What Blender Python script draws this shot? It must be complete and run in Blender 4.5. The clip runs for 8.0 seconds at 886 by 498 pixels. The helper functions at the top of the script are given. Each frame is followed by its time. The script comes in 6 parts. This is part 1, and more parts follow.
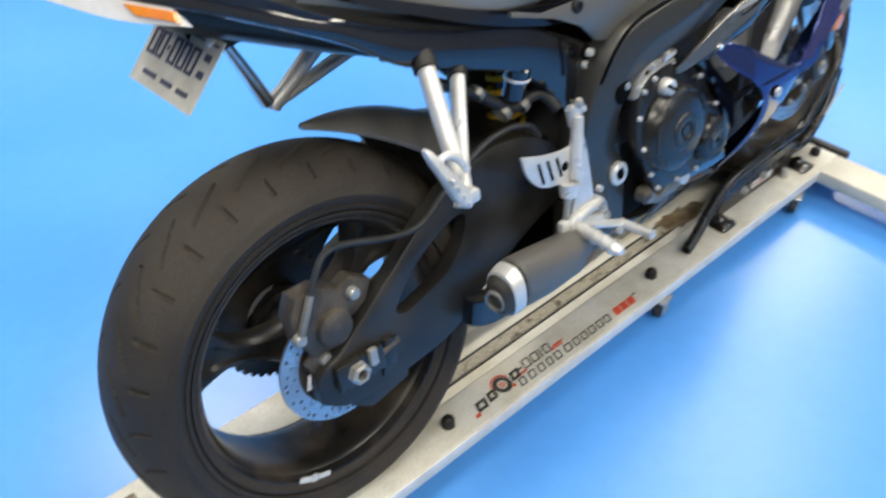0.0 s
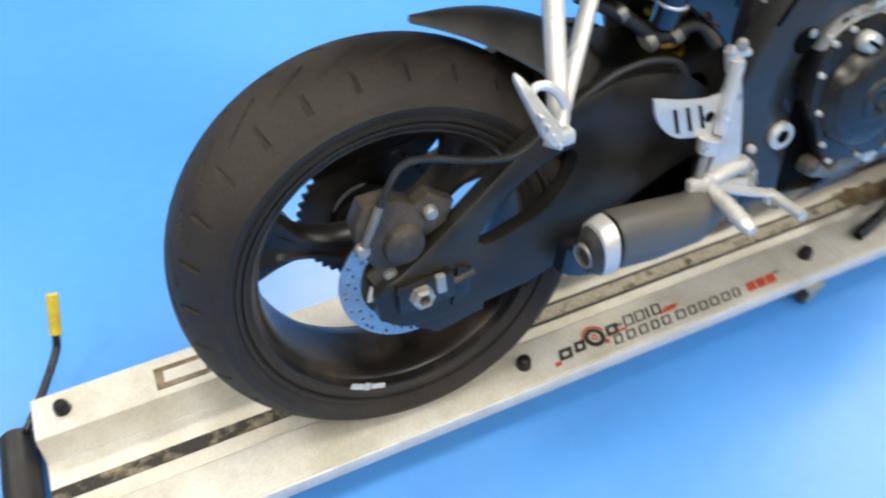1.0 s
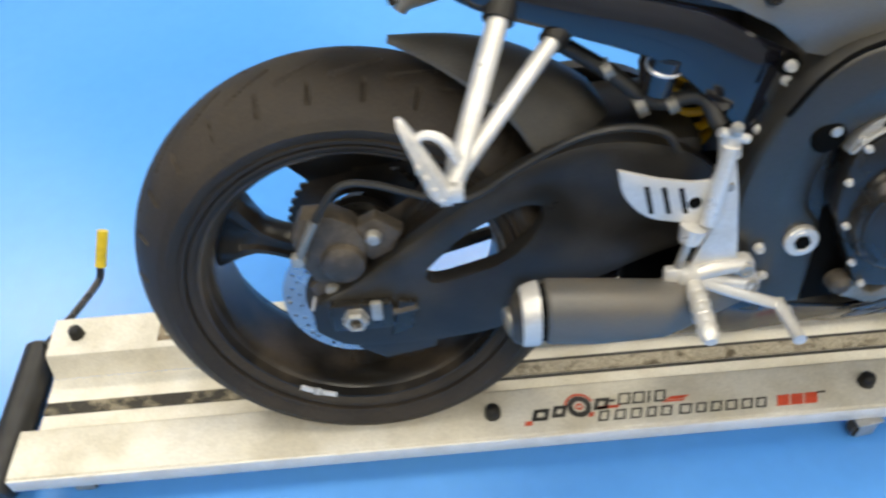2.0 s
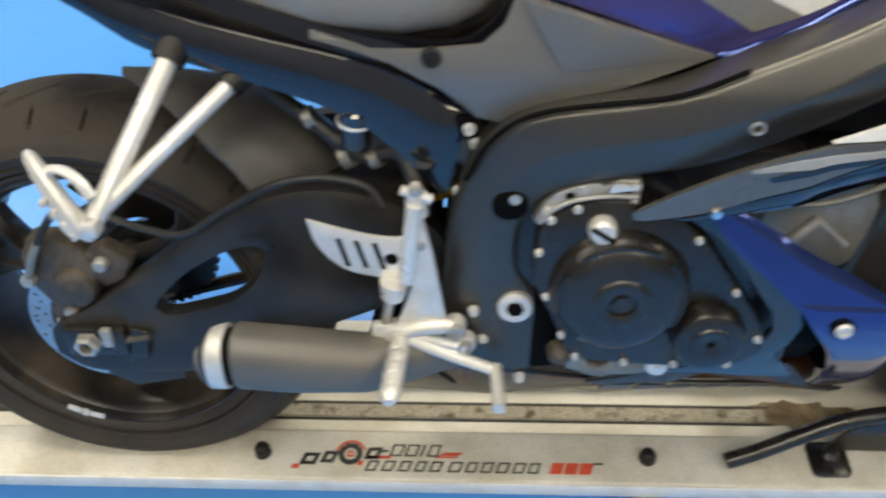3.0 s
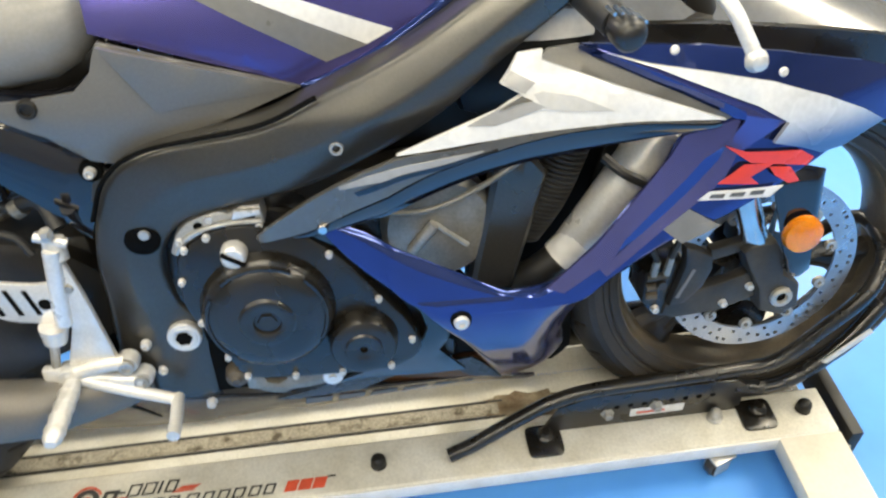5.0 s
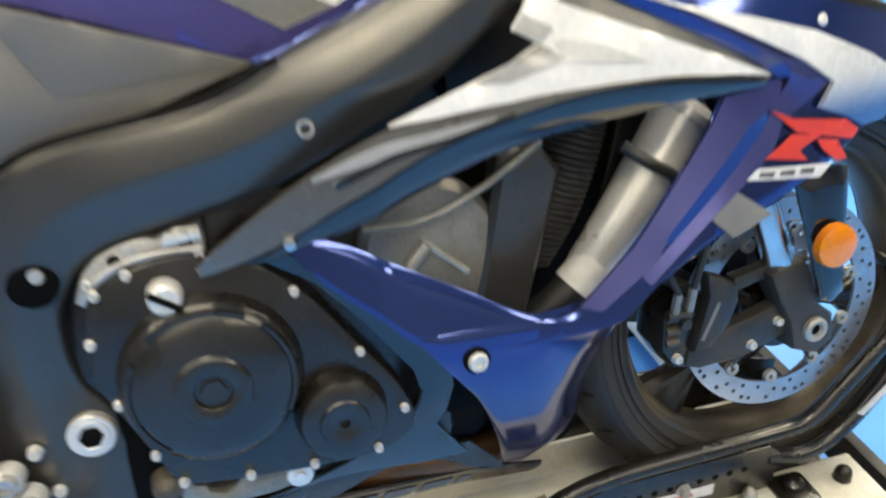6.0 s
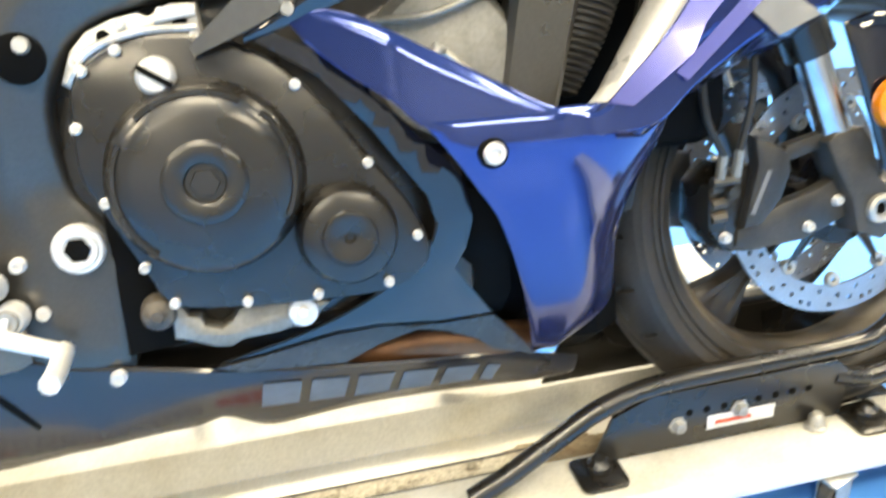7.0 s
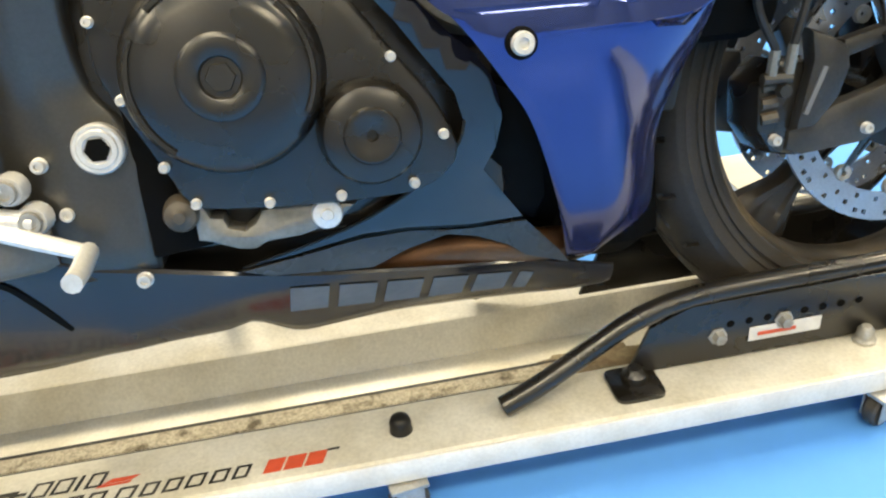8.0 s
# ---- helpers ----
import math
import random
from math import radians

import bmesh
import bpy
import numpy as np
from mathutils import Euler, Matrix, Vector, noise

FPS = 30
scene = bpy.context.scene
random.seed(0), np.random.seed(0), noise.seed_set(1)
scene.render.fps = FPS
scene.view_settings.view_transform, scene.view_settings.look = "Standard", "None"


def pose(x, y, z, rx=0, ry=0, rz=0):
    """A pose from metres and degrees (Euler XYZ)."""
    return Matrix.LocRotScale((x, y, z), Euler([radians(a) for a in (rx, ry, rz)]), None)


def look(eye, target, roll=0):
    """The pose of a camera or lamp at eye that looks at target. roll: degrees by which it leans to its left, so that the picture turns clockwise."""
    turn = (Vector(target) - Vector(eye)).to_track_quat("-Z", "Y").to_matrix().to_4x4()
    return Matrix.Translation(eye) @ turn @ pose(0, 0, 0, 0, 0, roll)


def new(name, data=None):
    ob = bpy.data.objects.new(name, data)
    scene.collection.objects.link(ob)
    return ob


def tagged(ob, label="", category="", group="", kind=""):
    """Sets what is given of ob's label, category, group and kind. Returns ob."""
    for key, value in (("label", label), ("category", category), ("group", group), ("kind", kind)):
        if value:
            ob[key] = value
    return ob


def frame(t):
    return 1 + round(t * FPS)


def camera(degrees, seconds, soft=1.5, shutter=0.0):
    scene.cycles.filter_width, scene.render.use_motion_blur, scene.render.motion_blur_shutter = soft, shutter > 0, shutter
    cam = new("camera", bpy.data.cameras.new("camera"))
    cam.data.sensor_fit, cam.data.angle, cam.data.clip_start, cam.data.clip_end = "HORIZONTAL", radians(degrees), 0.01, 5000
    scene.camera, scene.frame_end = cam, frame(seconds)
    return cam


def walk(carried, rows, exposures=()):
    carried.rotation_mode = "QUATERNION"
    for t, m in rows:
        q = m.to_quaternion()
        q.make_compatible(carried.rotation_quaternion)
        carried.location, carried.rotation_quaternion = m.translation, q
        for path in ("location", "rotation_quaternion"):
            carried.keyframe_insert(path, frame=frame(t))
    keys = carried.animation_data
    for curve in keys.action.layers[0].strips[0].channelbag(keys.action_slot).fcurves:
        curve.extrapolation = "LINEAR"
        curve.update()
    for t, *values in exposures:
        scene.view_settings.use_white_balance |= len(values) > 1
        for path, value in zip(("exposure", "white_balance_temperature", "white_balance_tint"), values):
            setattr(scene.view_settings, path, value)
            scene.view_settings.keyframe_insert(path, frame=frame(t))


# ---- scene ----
cam = camera(57.9, 8.0, soft=2.2, shutter=0.5)
PATH = [
    (0, (-0.442, -0.824, 1.285), (0.586, 0.312, 0.0), 0.1),
    (0.5, (-0.384, -0.827, 1.262), (0.423, 0.365, -0.126), -1.5),
    (1, (-0.258, -0.798, 1.247), (0.289, 0.426, -0.238), -0.2),
    (1.2, (-0.218, -0.792, 1.251), (0.188, 0.485, -0.233), -1.9),
    (2.3, (0.255, -0.823, 1.231), (0.224, 0.523, -0.247), -4.1),
    (2.5, (0.329, -0.806, 1.22), (0.368, 0.564, -0.236), -0.7),
    (3, (0.536, -0.799, 1.235), (0.439, 0.592, -0.199), -2.6),
    (3.5, (0.761, -0.851, 1.262), (0.634, 0.565, -0.144), -2.6),
    (4, (0.853, -0.883, 1.267), (0.792, 0.551, -0.125), -2.5),
    (4.5, (0.877, -0.892, 1.269), (0.911, 0.546, -0.12), -2.1),
    (4.7, (0.871, -0.888, 1.268), (0.95, 0.541, -0.129), -1.7),
    (5.8, (0.739, -0.769, 1.141), (1.146, 0.763, -0.079), -1.2),
    (6, (0.74, -0.773, 1.007), (1.214, 0.861, -0.045), -0.8),
    (6.5, (0.745, -0.806, 0.803), (1.291, 0.95, 0.017), -1.5),
    (7, (0.748, -0.84, 0.754), (1.133, 0.927, -0.101), -2.9),
    (7.5, (0.764, -0.837, 0.729), (1.038, 0.877, -0.265), -4.6),
    (8, (0.769, -0.829, 0.726), (1.005, 0.874, -0.296), -4.9),
]
walk(cam, [(t, look(eye, target, roll)) for t, eye, target, roll in PATH],
     exposures=[(0, 0.1, 7300, 6), (1.2, 0.12, 7500, 6), (2.5, 0.0, 8100, 6), (3.0, 0.0, 8200, 5), (3.5, 0.25, 8200, 4), (4.7, 0.42, 8300, 4), (6.0, 0.35, 8300, 4), (6.5, 1.05, 8800, 4), (7.0, 1.5, 9100, 4), (7.5, 1.05, 9400, 4), (8, 0.78, 9700, 3)])

# ---------------------------------------------------------------- world and light
world = bpy.data.worlds.new("world")
scene.world = world
world.use_nodes = True
world.node_tree.nodes["Background"].inputs[0].default_value = (0.85, 0.92, 1.0, 1)
world.node_tree.nodes["Background"].inputs[1].default_value = 0.3

LAMPS = [(-2.0, 0.1, 28), (0.3, -0.1, 28), (2.9, 0.2, 40), (5.1, 1.0, 80), (-2.2, -1.9, 36), (0.6, -1.9, 36), (3.4, -1.9, 36), (-0.8, -3.9, 36), (2.4, -3.9, 36), (-2.6, 2.6, 70), (0.6, 2.6, 70), (3.6, 2.9, 60)]
CEILING = 3.2
for lx, ly, watts in LAMPS:
    data = bpy.data.lights.new("ceiling_tube_light", "AREA")
    data.shape, data.size, data.size_y = "RECTANGLE", 1.25, 0.6
    data.energy, data.color = watts, (1.0, 0.96, 0.9)
    new("ceiling_tube_light", data).matrix_basis = pose(lx, ly, CEILING - 0.09)


# ---------------------------------------------------------------- materials
def shader(name, colour, rough=0.5, metal=0.0, coat=0.0, colour2=None, scale=6.0, fine=120.0, grain=0.12,
           bump=0.0, bump_scale=300.0, rough_var=0.1, blend=(0.4, 0.65), spec=0.5):
    """A procedural surface: two colours by large stains, a fine grain, uneven gloss and fine relief."""
    m = bpy.data.materials.new(name)
    m.use_nodes = True
    nt = m.node_tree
    b = nt.nodes["Principled BSDF"]
    co = nt.nodes.new("ShaderNodeTexCoord")

    def noise_tex(s, detail=4.0):
        n = nt.nodes.new("ShaderNodeTexNoise")
        n.inputs["Scale"].default_value, n.inputs["Detail"].default_value = s, detail
        nt.links.new(co.outputs["Object"], n.inputs["Vector"])
        return n.outputs["Fac"]

    def ramp(fac, lo, hi, to_lo, to_hi):
        r = nt.nodes.new("ShaderNodeMapRange")
        for i, v in enumerate((lo, hi, to_lo, to_hi)):
            r.inputs[i + 1].default_value = v
        nt.links.new(fac, r.inputs[0])
        return r.outputs[0]

    def mix(fac, a, c, kind="MIX"):
        x = nt.nodes.new("ShaderNodeMix")
        x.data_type, x.blend_type = "RGBA", kind
        if isinstance(fac, float):
            x.inputs[0].default_value = fac
        else:
            nt.links.new(fac, x.inputs[0])
        for sock, v in ((x.inputs[6], a), (x.inputs[7], c)):
            if isinstance(v, tuple):
                sock.default_value = (*v, 1)
            else:
                nt.links.new(v, sock)
        return x.outputs[2]

    big, small = noise_tex(scale, 6.0), noise_tex(fine, 3.0)
    other = colour2 or tuple(c * 0.8 for c in colour)
    base = mix(ramp(big, blend[0], blend[1], 0, 1), colour, other)
    shade = ramp(small, 0.3, 0.7, 1 - grain, 1.0)
    grey = nt.nodes.new("ShaderNodeCombineColor")
    for i in range(3):
        nt.links.new(shade, grey.inputs[i])
    base = mix(1.0, base, grey.outputs[0], "MULTIPLY")
    nt.links.new(base, b.inputs["Base Color"])
    nt.links.new(ramp(big, 0.3, 0.7, max(0.02, rough - rough_var), min(1, rough + rough_var)), b.inputs["Roughness"])
    b.inputs["Metallic"].default_value = metal
    b.inputs["Coat Weight"].default_value = coat
    b.inputs["Coat Roughness"].default_value = 0.06
    b.inputs["Specular IOR Level"].default_value = spec
    if bump:
        n = nt.nodes.new("ShaderNodeBump")
        n.inputs["Strength"].default_value, n.inputs["Distance"].default_value = bump, 0.001
        nt.links.new(noise_tex(bump_scale, 2.0), n.inputs["Height"])
        nt.links.new(n.outputs[0], b.inputs["Normal"])
    return m


M_FLOOR = shader("blue_epoxy", (0.068, 0.325, 0.87), 0.31, coat=0.0, colour2=(0.1, 0.375, 0.9), scale=0.7, fine=25, grain=0.05, bump=0.05, bump_scale=14, rough_var=0.06)
M_WALL = shader("wall_paint", (0.36, 0.355, 0.34), 0.8, scale=1.2, bump=0.1, bump_scale=80)
M_CEIL = shader("ceiling_paint", (0.6, 0.6, 0.59), 0.9, scale=1.0)
M_ALU = shader("dusty_aluminium", (0.80, 0.78, 0.71), 0.48, metal=0.03, colour2=(0.62, 0.585, 0.49), scale=9, fine=220, grain=0.16, bump=0.15, bump_scale=160, rough_var=0.12)
M_EDGE = shader("bare_aluminium", (0.84, 0.83, 0.80), 0.45, metal=0.05, colour2=(0.74, 0.72, 0.68), scale=20, fine=260, grain=0.1)
M_WHITEBAR = shader("cream_painted_steel", (0.76, 0.72, 0.62), 0.45, colour2=(0.68, 0.63, 0.52), scale=10, fine=140, grain=0.08)
M_GRIT = shader("worn_grip_tape", (0.045, 0.042, 0.036), 0.9, colour2=(0.34, 0.3, 0.22), scale=34, fine=420, grain=0.55, bump=0.9, bump_scale=260, blend=(0.47, 0.62))
M_WORN = shader("worn_pale_grip_tape", (0.46, 0.42, 0.34), 0.9, colour2=(0.13, 0.11, 0.08), scale=40, fine=300, grain=0.5, bump=0.9, bump_scale=240, blend=(0.53, 0.68))
M_RUST = shader("oily_rust_stain", (0.14, 0.085, 0.04), 0.5, colour2=(0.33, 0.27, 0.18), scale=26, fine=200, grain=0.3)
M_TYRE = shader("tyre_rubber", (0.036, 0.030, 0.0245), 0.62, colour2=(0.054, 0.044, 0.035), scale=10, fine=260, grain=0.3, bump=0.25, bump_scale=420, rough_var=0.1, spec=0.3)
M_RIM = shader("dusty_black_rim", (0.014, 0.013, 0.012), 0.34, colour2=(0.085, 0.067, 0.050), scale=7, fine=180, grain=0.2, blend=(0.44, 0.66), spec=0.35)
M_RIMDUST = shader("brown_dusty_rim", (0.045, 0.038, 0.03), 0.4, colour2=(0.15, 0.118, 0.08), scale=7, fine=180, grain=0.25, blend=(0.38, 0.66), spec=0.35)
M_BLACK = shader("satin_black_metal", (0.0115, 0.0104, 0.009), 0.28, colour2=(0.016, 0.0142, 0.012), scale=14, fine=260, grain=0.2, bump=0.05, bump_scale=500, spec=0.65)
M_GLOSS = shader("gloss_black_paint", (0.006, 0.007, 0.012), 0.07, coat=0.8, colour2=(0.009, 0.009, 0.012), scale=5, rough_var=0.04)
M_PLASTIC = shader("black_plastic", (0.0075, 0.0073, 0.007), 0.42, colour2=(0.017, 0.0155, 0.014), scale=12, bump=0.2, bump_scale=500, spec=0.35)
M_DUSTPLASTIC = shader("dusty_black_plastic", (0.085, 0.082, 0.077), 0.45, colour2=(0.13, 0.124, 0.114), scale=9, fine=260, grain=0.2, bump=0.15, bump_scale=400)
M_SIDEWALL = shader("dark_front_rubber", (0.030, 0.0265, 0.0225), 0.5, colour2=(0.045, 0.038, 0.031), scale=10, fine=260, grain=0.3, bump=0.2, bump_scale=420, spec=0.38)
M_SPAR = shader("satin_grey_frame", (0.10, 0.097, 0.09), 0.34, metal=0.75, colour2=(0.092, 0.089, 0.083), scale=6, fine=320, grain=0.12, bump=0.02, bump_scale=600)
M_PANEL = shader("grey_side_panel", (0.18, 0.176, 0.165), 0.38, metal=0.4, colour2=(0.195, 0.19, 0.178), scale=4, fine=320, grain=0.1)
M_VINYL = shader("grey_seat_vinyl", (0.22, 0.216, 0.206), 0.34, colour2=(0.245, 0.24, 0.228), scale=5, fine=240, grain=0.12, bump=0.3, bump_scale=700)
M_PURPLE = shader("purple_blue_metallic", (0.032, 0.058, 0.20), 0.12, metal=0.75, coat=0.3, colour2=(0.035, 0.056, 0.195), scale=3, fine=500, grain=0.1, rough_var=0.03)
M_TANK = shader("violet_tank_metallic", (0.095, 0.085, 0.30), 0.26, metal=0.75, coat=0.4, colour2=(0.112, 0.102, 0.35), scale=3, fine=500, grain=0.1, rough_var=0.04)
# M_PURPLE's paint lightened to violet; the ceiling's reflection is in the colour.
M_PURPLE_LIT = shader("purple_blue_metallic_lit", (0.10, 0.105, 0.30), 0.24, metal=0.75, coat=0.4, colour2=(0.112, 0.118, 0.34), scale=3, fine=500, grain=0.1, rough_var=0.04)
M_WHITE = shader("white_paint", (0.78, 0.77, 0.75), 0.25, coat=0.7, colour2=(0.72, 0.71, 0.69), scale=5, rough_var=0.05)
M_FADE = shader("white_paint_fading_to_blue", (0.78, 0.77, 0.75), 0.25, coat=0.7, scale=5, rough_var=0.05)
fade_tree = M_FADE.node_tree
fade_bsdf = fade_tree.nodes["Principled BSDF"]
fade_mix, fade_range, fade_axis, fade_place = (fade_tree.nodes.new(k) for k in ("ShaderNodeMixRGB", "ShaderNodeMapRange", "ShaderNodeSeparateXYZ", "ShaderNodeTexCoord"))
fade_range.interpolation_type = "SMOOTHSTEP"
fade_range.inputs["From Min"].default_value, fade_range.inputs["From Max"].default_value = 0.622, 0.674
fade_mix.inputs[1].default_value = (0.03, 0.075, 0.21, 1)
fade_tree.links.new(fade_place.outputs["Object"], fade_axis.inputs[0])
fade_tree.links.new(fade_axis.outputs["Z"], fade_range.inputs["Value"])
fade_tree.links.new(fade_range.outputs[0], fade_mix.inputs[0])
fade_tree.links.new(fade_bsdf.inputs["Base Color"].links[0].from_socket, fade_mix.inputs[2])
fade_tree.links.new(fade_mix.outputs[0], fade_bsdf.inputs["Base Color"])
M_STRIPE = shader("dark_grey_stripe", (0.17, 0.168, 0.16), 0.35, coat=0.4)
M_GREYDECAL = shader("silver_grey_decal", (0.36, 0.355, 0.345), 0.35, coat=0.4)
M_PALEDECAL = shader("pale_grey_decal", (0.55, 0.545, 0.53), 0.35, coat=0.4)
M_DARKDECAL = shader("charcoal_decal", (0.17, 0.163, 0.15), 0.24, metal=0.6, coat=0.6)
M_CHROME = shader("polished_steel", (0.72, 0.71, 0.69), 0.2, metal=1.0, scale=30, rough_var=0.06)
M_SILVER = shader("cast_aluminium", (0.55, 0.54, 0.51), 0.42, metal=0.6, colour2=(0.36, 0.345, 0.31), scale=24, fine=260, grain=0.2, bump=0.2, bump_scale=420)
M_PEG = shader("pale_anodised_alloy", (0.78, 0.77, 0.75), 0.36, metal=0.45, colour2=(0.66, 0.64, 0.6), scale=22, fine=260, grain=0.12, bump=0.1)
M_DISC = shader("brushed_disc_steel", (0.5, 0.52, 0.55), 0.3, metal=0.85, colour2=(0.4, 0.41, 0.43), scale=18, fine=320, grain=0.15)
M_CASTBLACK = shader("dusty_black_casting", (0.026, 0.025, 0.023), 0.45, colour2=(0.05, 0.045, 0.038), scale=20, fine=240, grain=0.25, bump=0.25, bump_scale=350)
M_COVER = shader("dull_cast_cover", (0.3, 0.29, 0.265), 0.42, metal=0.5, colour2=(0.2, 0.19, 0.165), scale=18, fine=240, grain=0.2, bump=0.2, bump_scale=350)
M_CALIPER = shader("dusty_brake_caliper", (0.05, 0.042, 0.034), 0.52, colour2=(0.11, 0.09, 0.07), scale=28, fine=220, grain=0.3, bump=0.3, bump_scale=300)
M_MUFFLER = shader("titanium_grey_can", (0.15, 0.145, 0.135), 0.48, metal=0.4, colour2=(0.19, 0.165, 0.135), scale=7, fine=320, grain=0.12)
M_HOSE = shader("rubber_hose", (0.02, 0.02, 0.02), 0.5, scale=30, bump=0.2)
M_ORANGE = shader("amber_reflector", (0.9, 0.26, 0.01), 0.25, coat=0.6, colour2=(0.8, 0.2, 0.01), scale=60, fine=500, grain=0.2)
M_YELLOW = shader("yellow_grip", (0.85, 0.62, 0.04), 0.45, scale=20)
M_SPRING = shader("yellow_spring_paint", (0.75, 0.45, 0.02), 0.4, scale=20)
M_RED = shader("red_decal", (0.72, 0.05, 0.035), 0.35, coat=0.3, scale=15)
M_SCARLET = shader("faded_red_decal", (0.72, 0.1, 0.05), 0.5, scale=20)
M_INK = shader("black_decal_ink", (0.02, 0.02, 0.02), 0.5, colour2=(0.05, 0.05, 0.05), scale=40)
M_GREYINK = shader("grey_decal_ink", (0.1, 0.1, 0.1), 0.5, scale=40)
M_BELLY = shader("satin_black_belly", (0.010, 0.0105, 0.014), 0.22, coat=0.25, colour2=(0.014, 0.014, 0.017), scale=8, fine=300, grain=0.15, bump=0.05)
M_SWING = shader("satin_black_swingarm", (0.018, 0.0172, 0.016), 0.36, colour2=(0.038, 0.035, 0.031), scale=10, fine=260, grain=0.2, bump=0.12, bump_scale=500, spec=0.42)
M_SCRAPE = shader("scuffed_grey_trim", (0.055, 0.052, 0.047), 0.28, colour2=(0.035, 0.033, 0.031), scale=16, fine=200, grain=0.3)
M_BELLYINK = shader("dull_grey_lettering", (0.16, 0.16, 0.16), 0.6, scale=20)
M_PLATE = shader("number_plate_white", (0.66, 0.63, 0.55), 0.5, scale=30)
M_PLATEINK = shader("number_plate_ink", (0.05, 0.055, 0.12), 0.5)
# Grey of the reflection painted on the front fairing.
M_REFLECTION = shader("grey_reflection", (0.2, 0.195, 0.185), 0.55, scale=30, bump=0.2)
M_SCREEN = shader("smoked_windscreen", (0.13, 0.13, 0.13), 0.12, coat=0.6, colour2=(0.16, 0.16, 0.16), scale=3)
M_STICKER = shader("white_sticker", (0.75, 0.74, 0.72), 0.5, scale=60)
M_TEALPIPE = shader("brown_exhaust_pipe", (0.12, 0.05, 0.022), 0.4, metal=0.5, colour2=(0.2, 0.09, 0.04), scale=20)
# Near-black painted where holes, gaps and openings are only shade; also dark washers.
M_DARKIN = shader("shade_and_washer_black", (0.004, 0.004, 0.004), 0.7, spec=0.06)
M_GLOW = bpy.data.materials.new("tube_glow")
M_GLOW.use_nodes = True
M_GLOW.node_tree.nodes["Principled BSDF"].inputs["Emission Color"].default_value = (1.0, 0.97, 0.92, 1)
M_GLOW.node_tree.nodes["Principled BSDF"].inputs["Emission Strength"].default_value = 6.0
M_LENS = shader("clear_lamp_lens", (0.7, 0.68, 0.66), 0.15, coat=0.6, colour2=(0.62, 0.55, 0.5), scale=30)


# ---------------------------------------------------------------- mesh helpers
def finish(bm, smooth=38):
    bmesh.ops.remove_doubles(bm, verts=bm.verts, dist=2e-5)
    bmesh.ops.recalc_face_normals(bm, faces=bm.faces)
    me = bpy.data.meshes.new("mesh")
    bm.to_mesh(me)
    bm.free()
    for p in me.polygons:
        p.use_smooth = True
    me.set_sharp_from_angle(angle=radians(smooth))
    return me


def part(name, bm, material, parent=None, label="", smooth=38):
    me = finish(bm, smooth)
    me.name = name
    me.materials.append(material)
    ob = new(name, me)
    if parent:
        ob.parent = parent
    if label:
        tagged(ob, label)
    return ob


def spread(name, source, parent, places):
    """More parts on the mesh of the source part, moved by each matrix."""
    for m in places:
        ob = new(name, source.data)
        ob.parent, ob.matrix_basis = parent, m


def curve(points, n):
    """n + 1 points spaced evenly along a smooth line through the given ones."""
    p = [Vector(q) for q in points]
    p = [2 * p[0] - p[1]] + p + [2 * p[-1] - p[-2]]
    dense = []
    for i in range(1, len(p) - 2):
        a, b, c, d = p[i - 1:i + 3]
        for k in range(24):
            t = k / 24
            dense.append(0.5 * (2 * b + (c - a) * t + (2 * a - 5 * b + 4 * c - d) * t * t + (3 * b - a - 3 * c + d) * t ** 3))
    dense.append(p[-2])
    run = [0.0]
    for a, b in zip(dense, dense[1:]):
        run.append(run[-1] + (b - a).length)
    out, j = [], 0
    for i in range(n + 1):
        want = run[-1] * i / n
        while j < len(run) - 2 and run[j + 1] < want:
            j += 1
        f = (want - run[j]) / max(1e-9, run[j + 1] - run[j])
        out.append(dense[j].lerp(dense[j + 1], min(1, max(0, f))))
    return out


def grid(bm, rows, close_u=False, close_v=False):
    """Faces over rows of points; each row is a list of vectors."""
    vs = [[bm.verts.new(p) for p in row] for row in rows]
    nu, nv = len(vs), len(vs[0])
    for i in range(nu if close_u else nu - 1):
        for j in range(nv if close_v else nv - 1):
            q = [vs[i][j], vs[(i + 1) % nu][j], vs[(i + 1) % nu][(j + 1) % nv], vs[i][(j + 1) % nv]]
            bm.faces.new(q)
    return vs


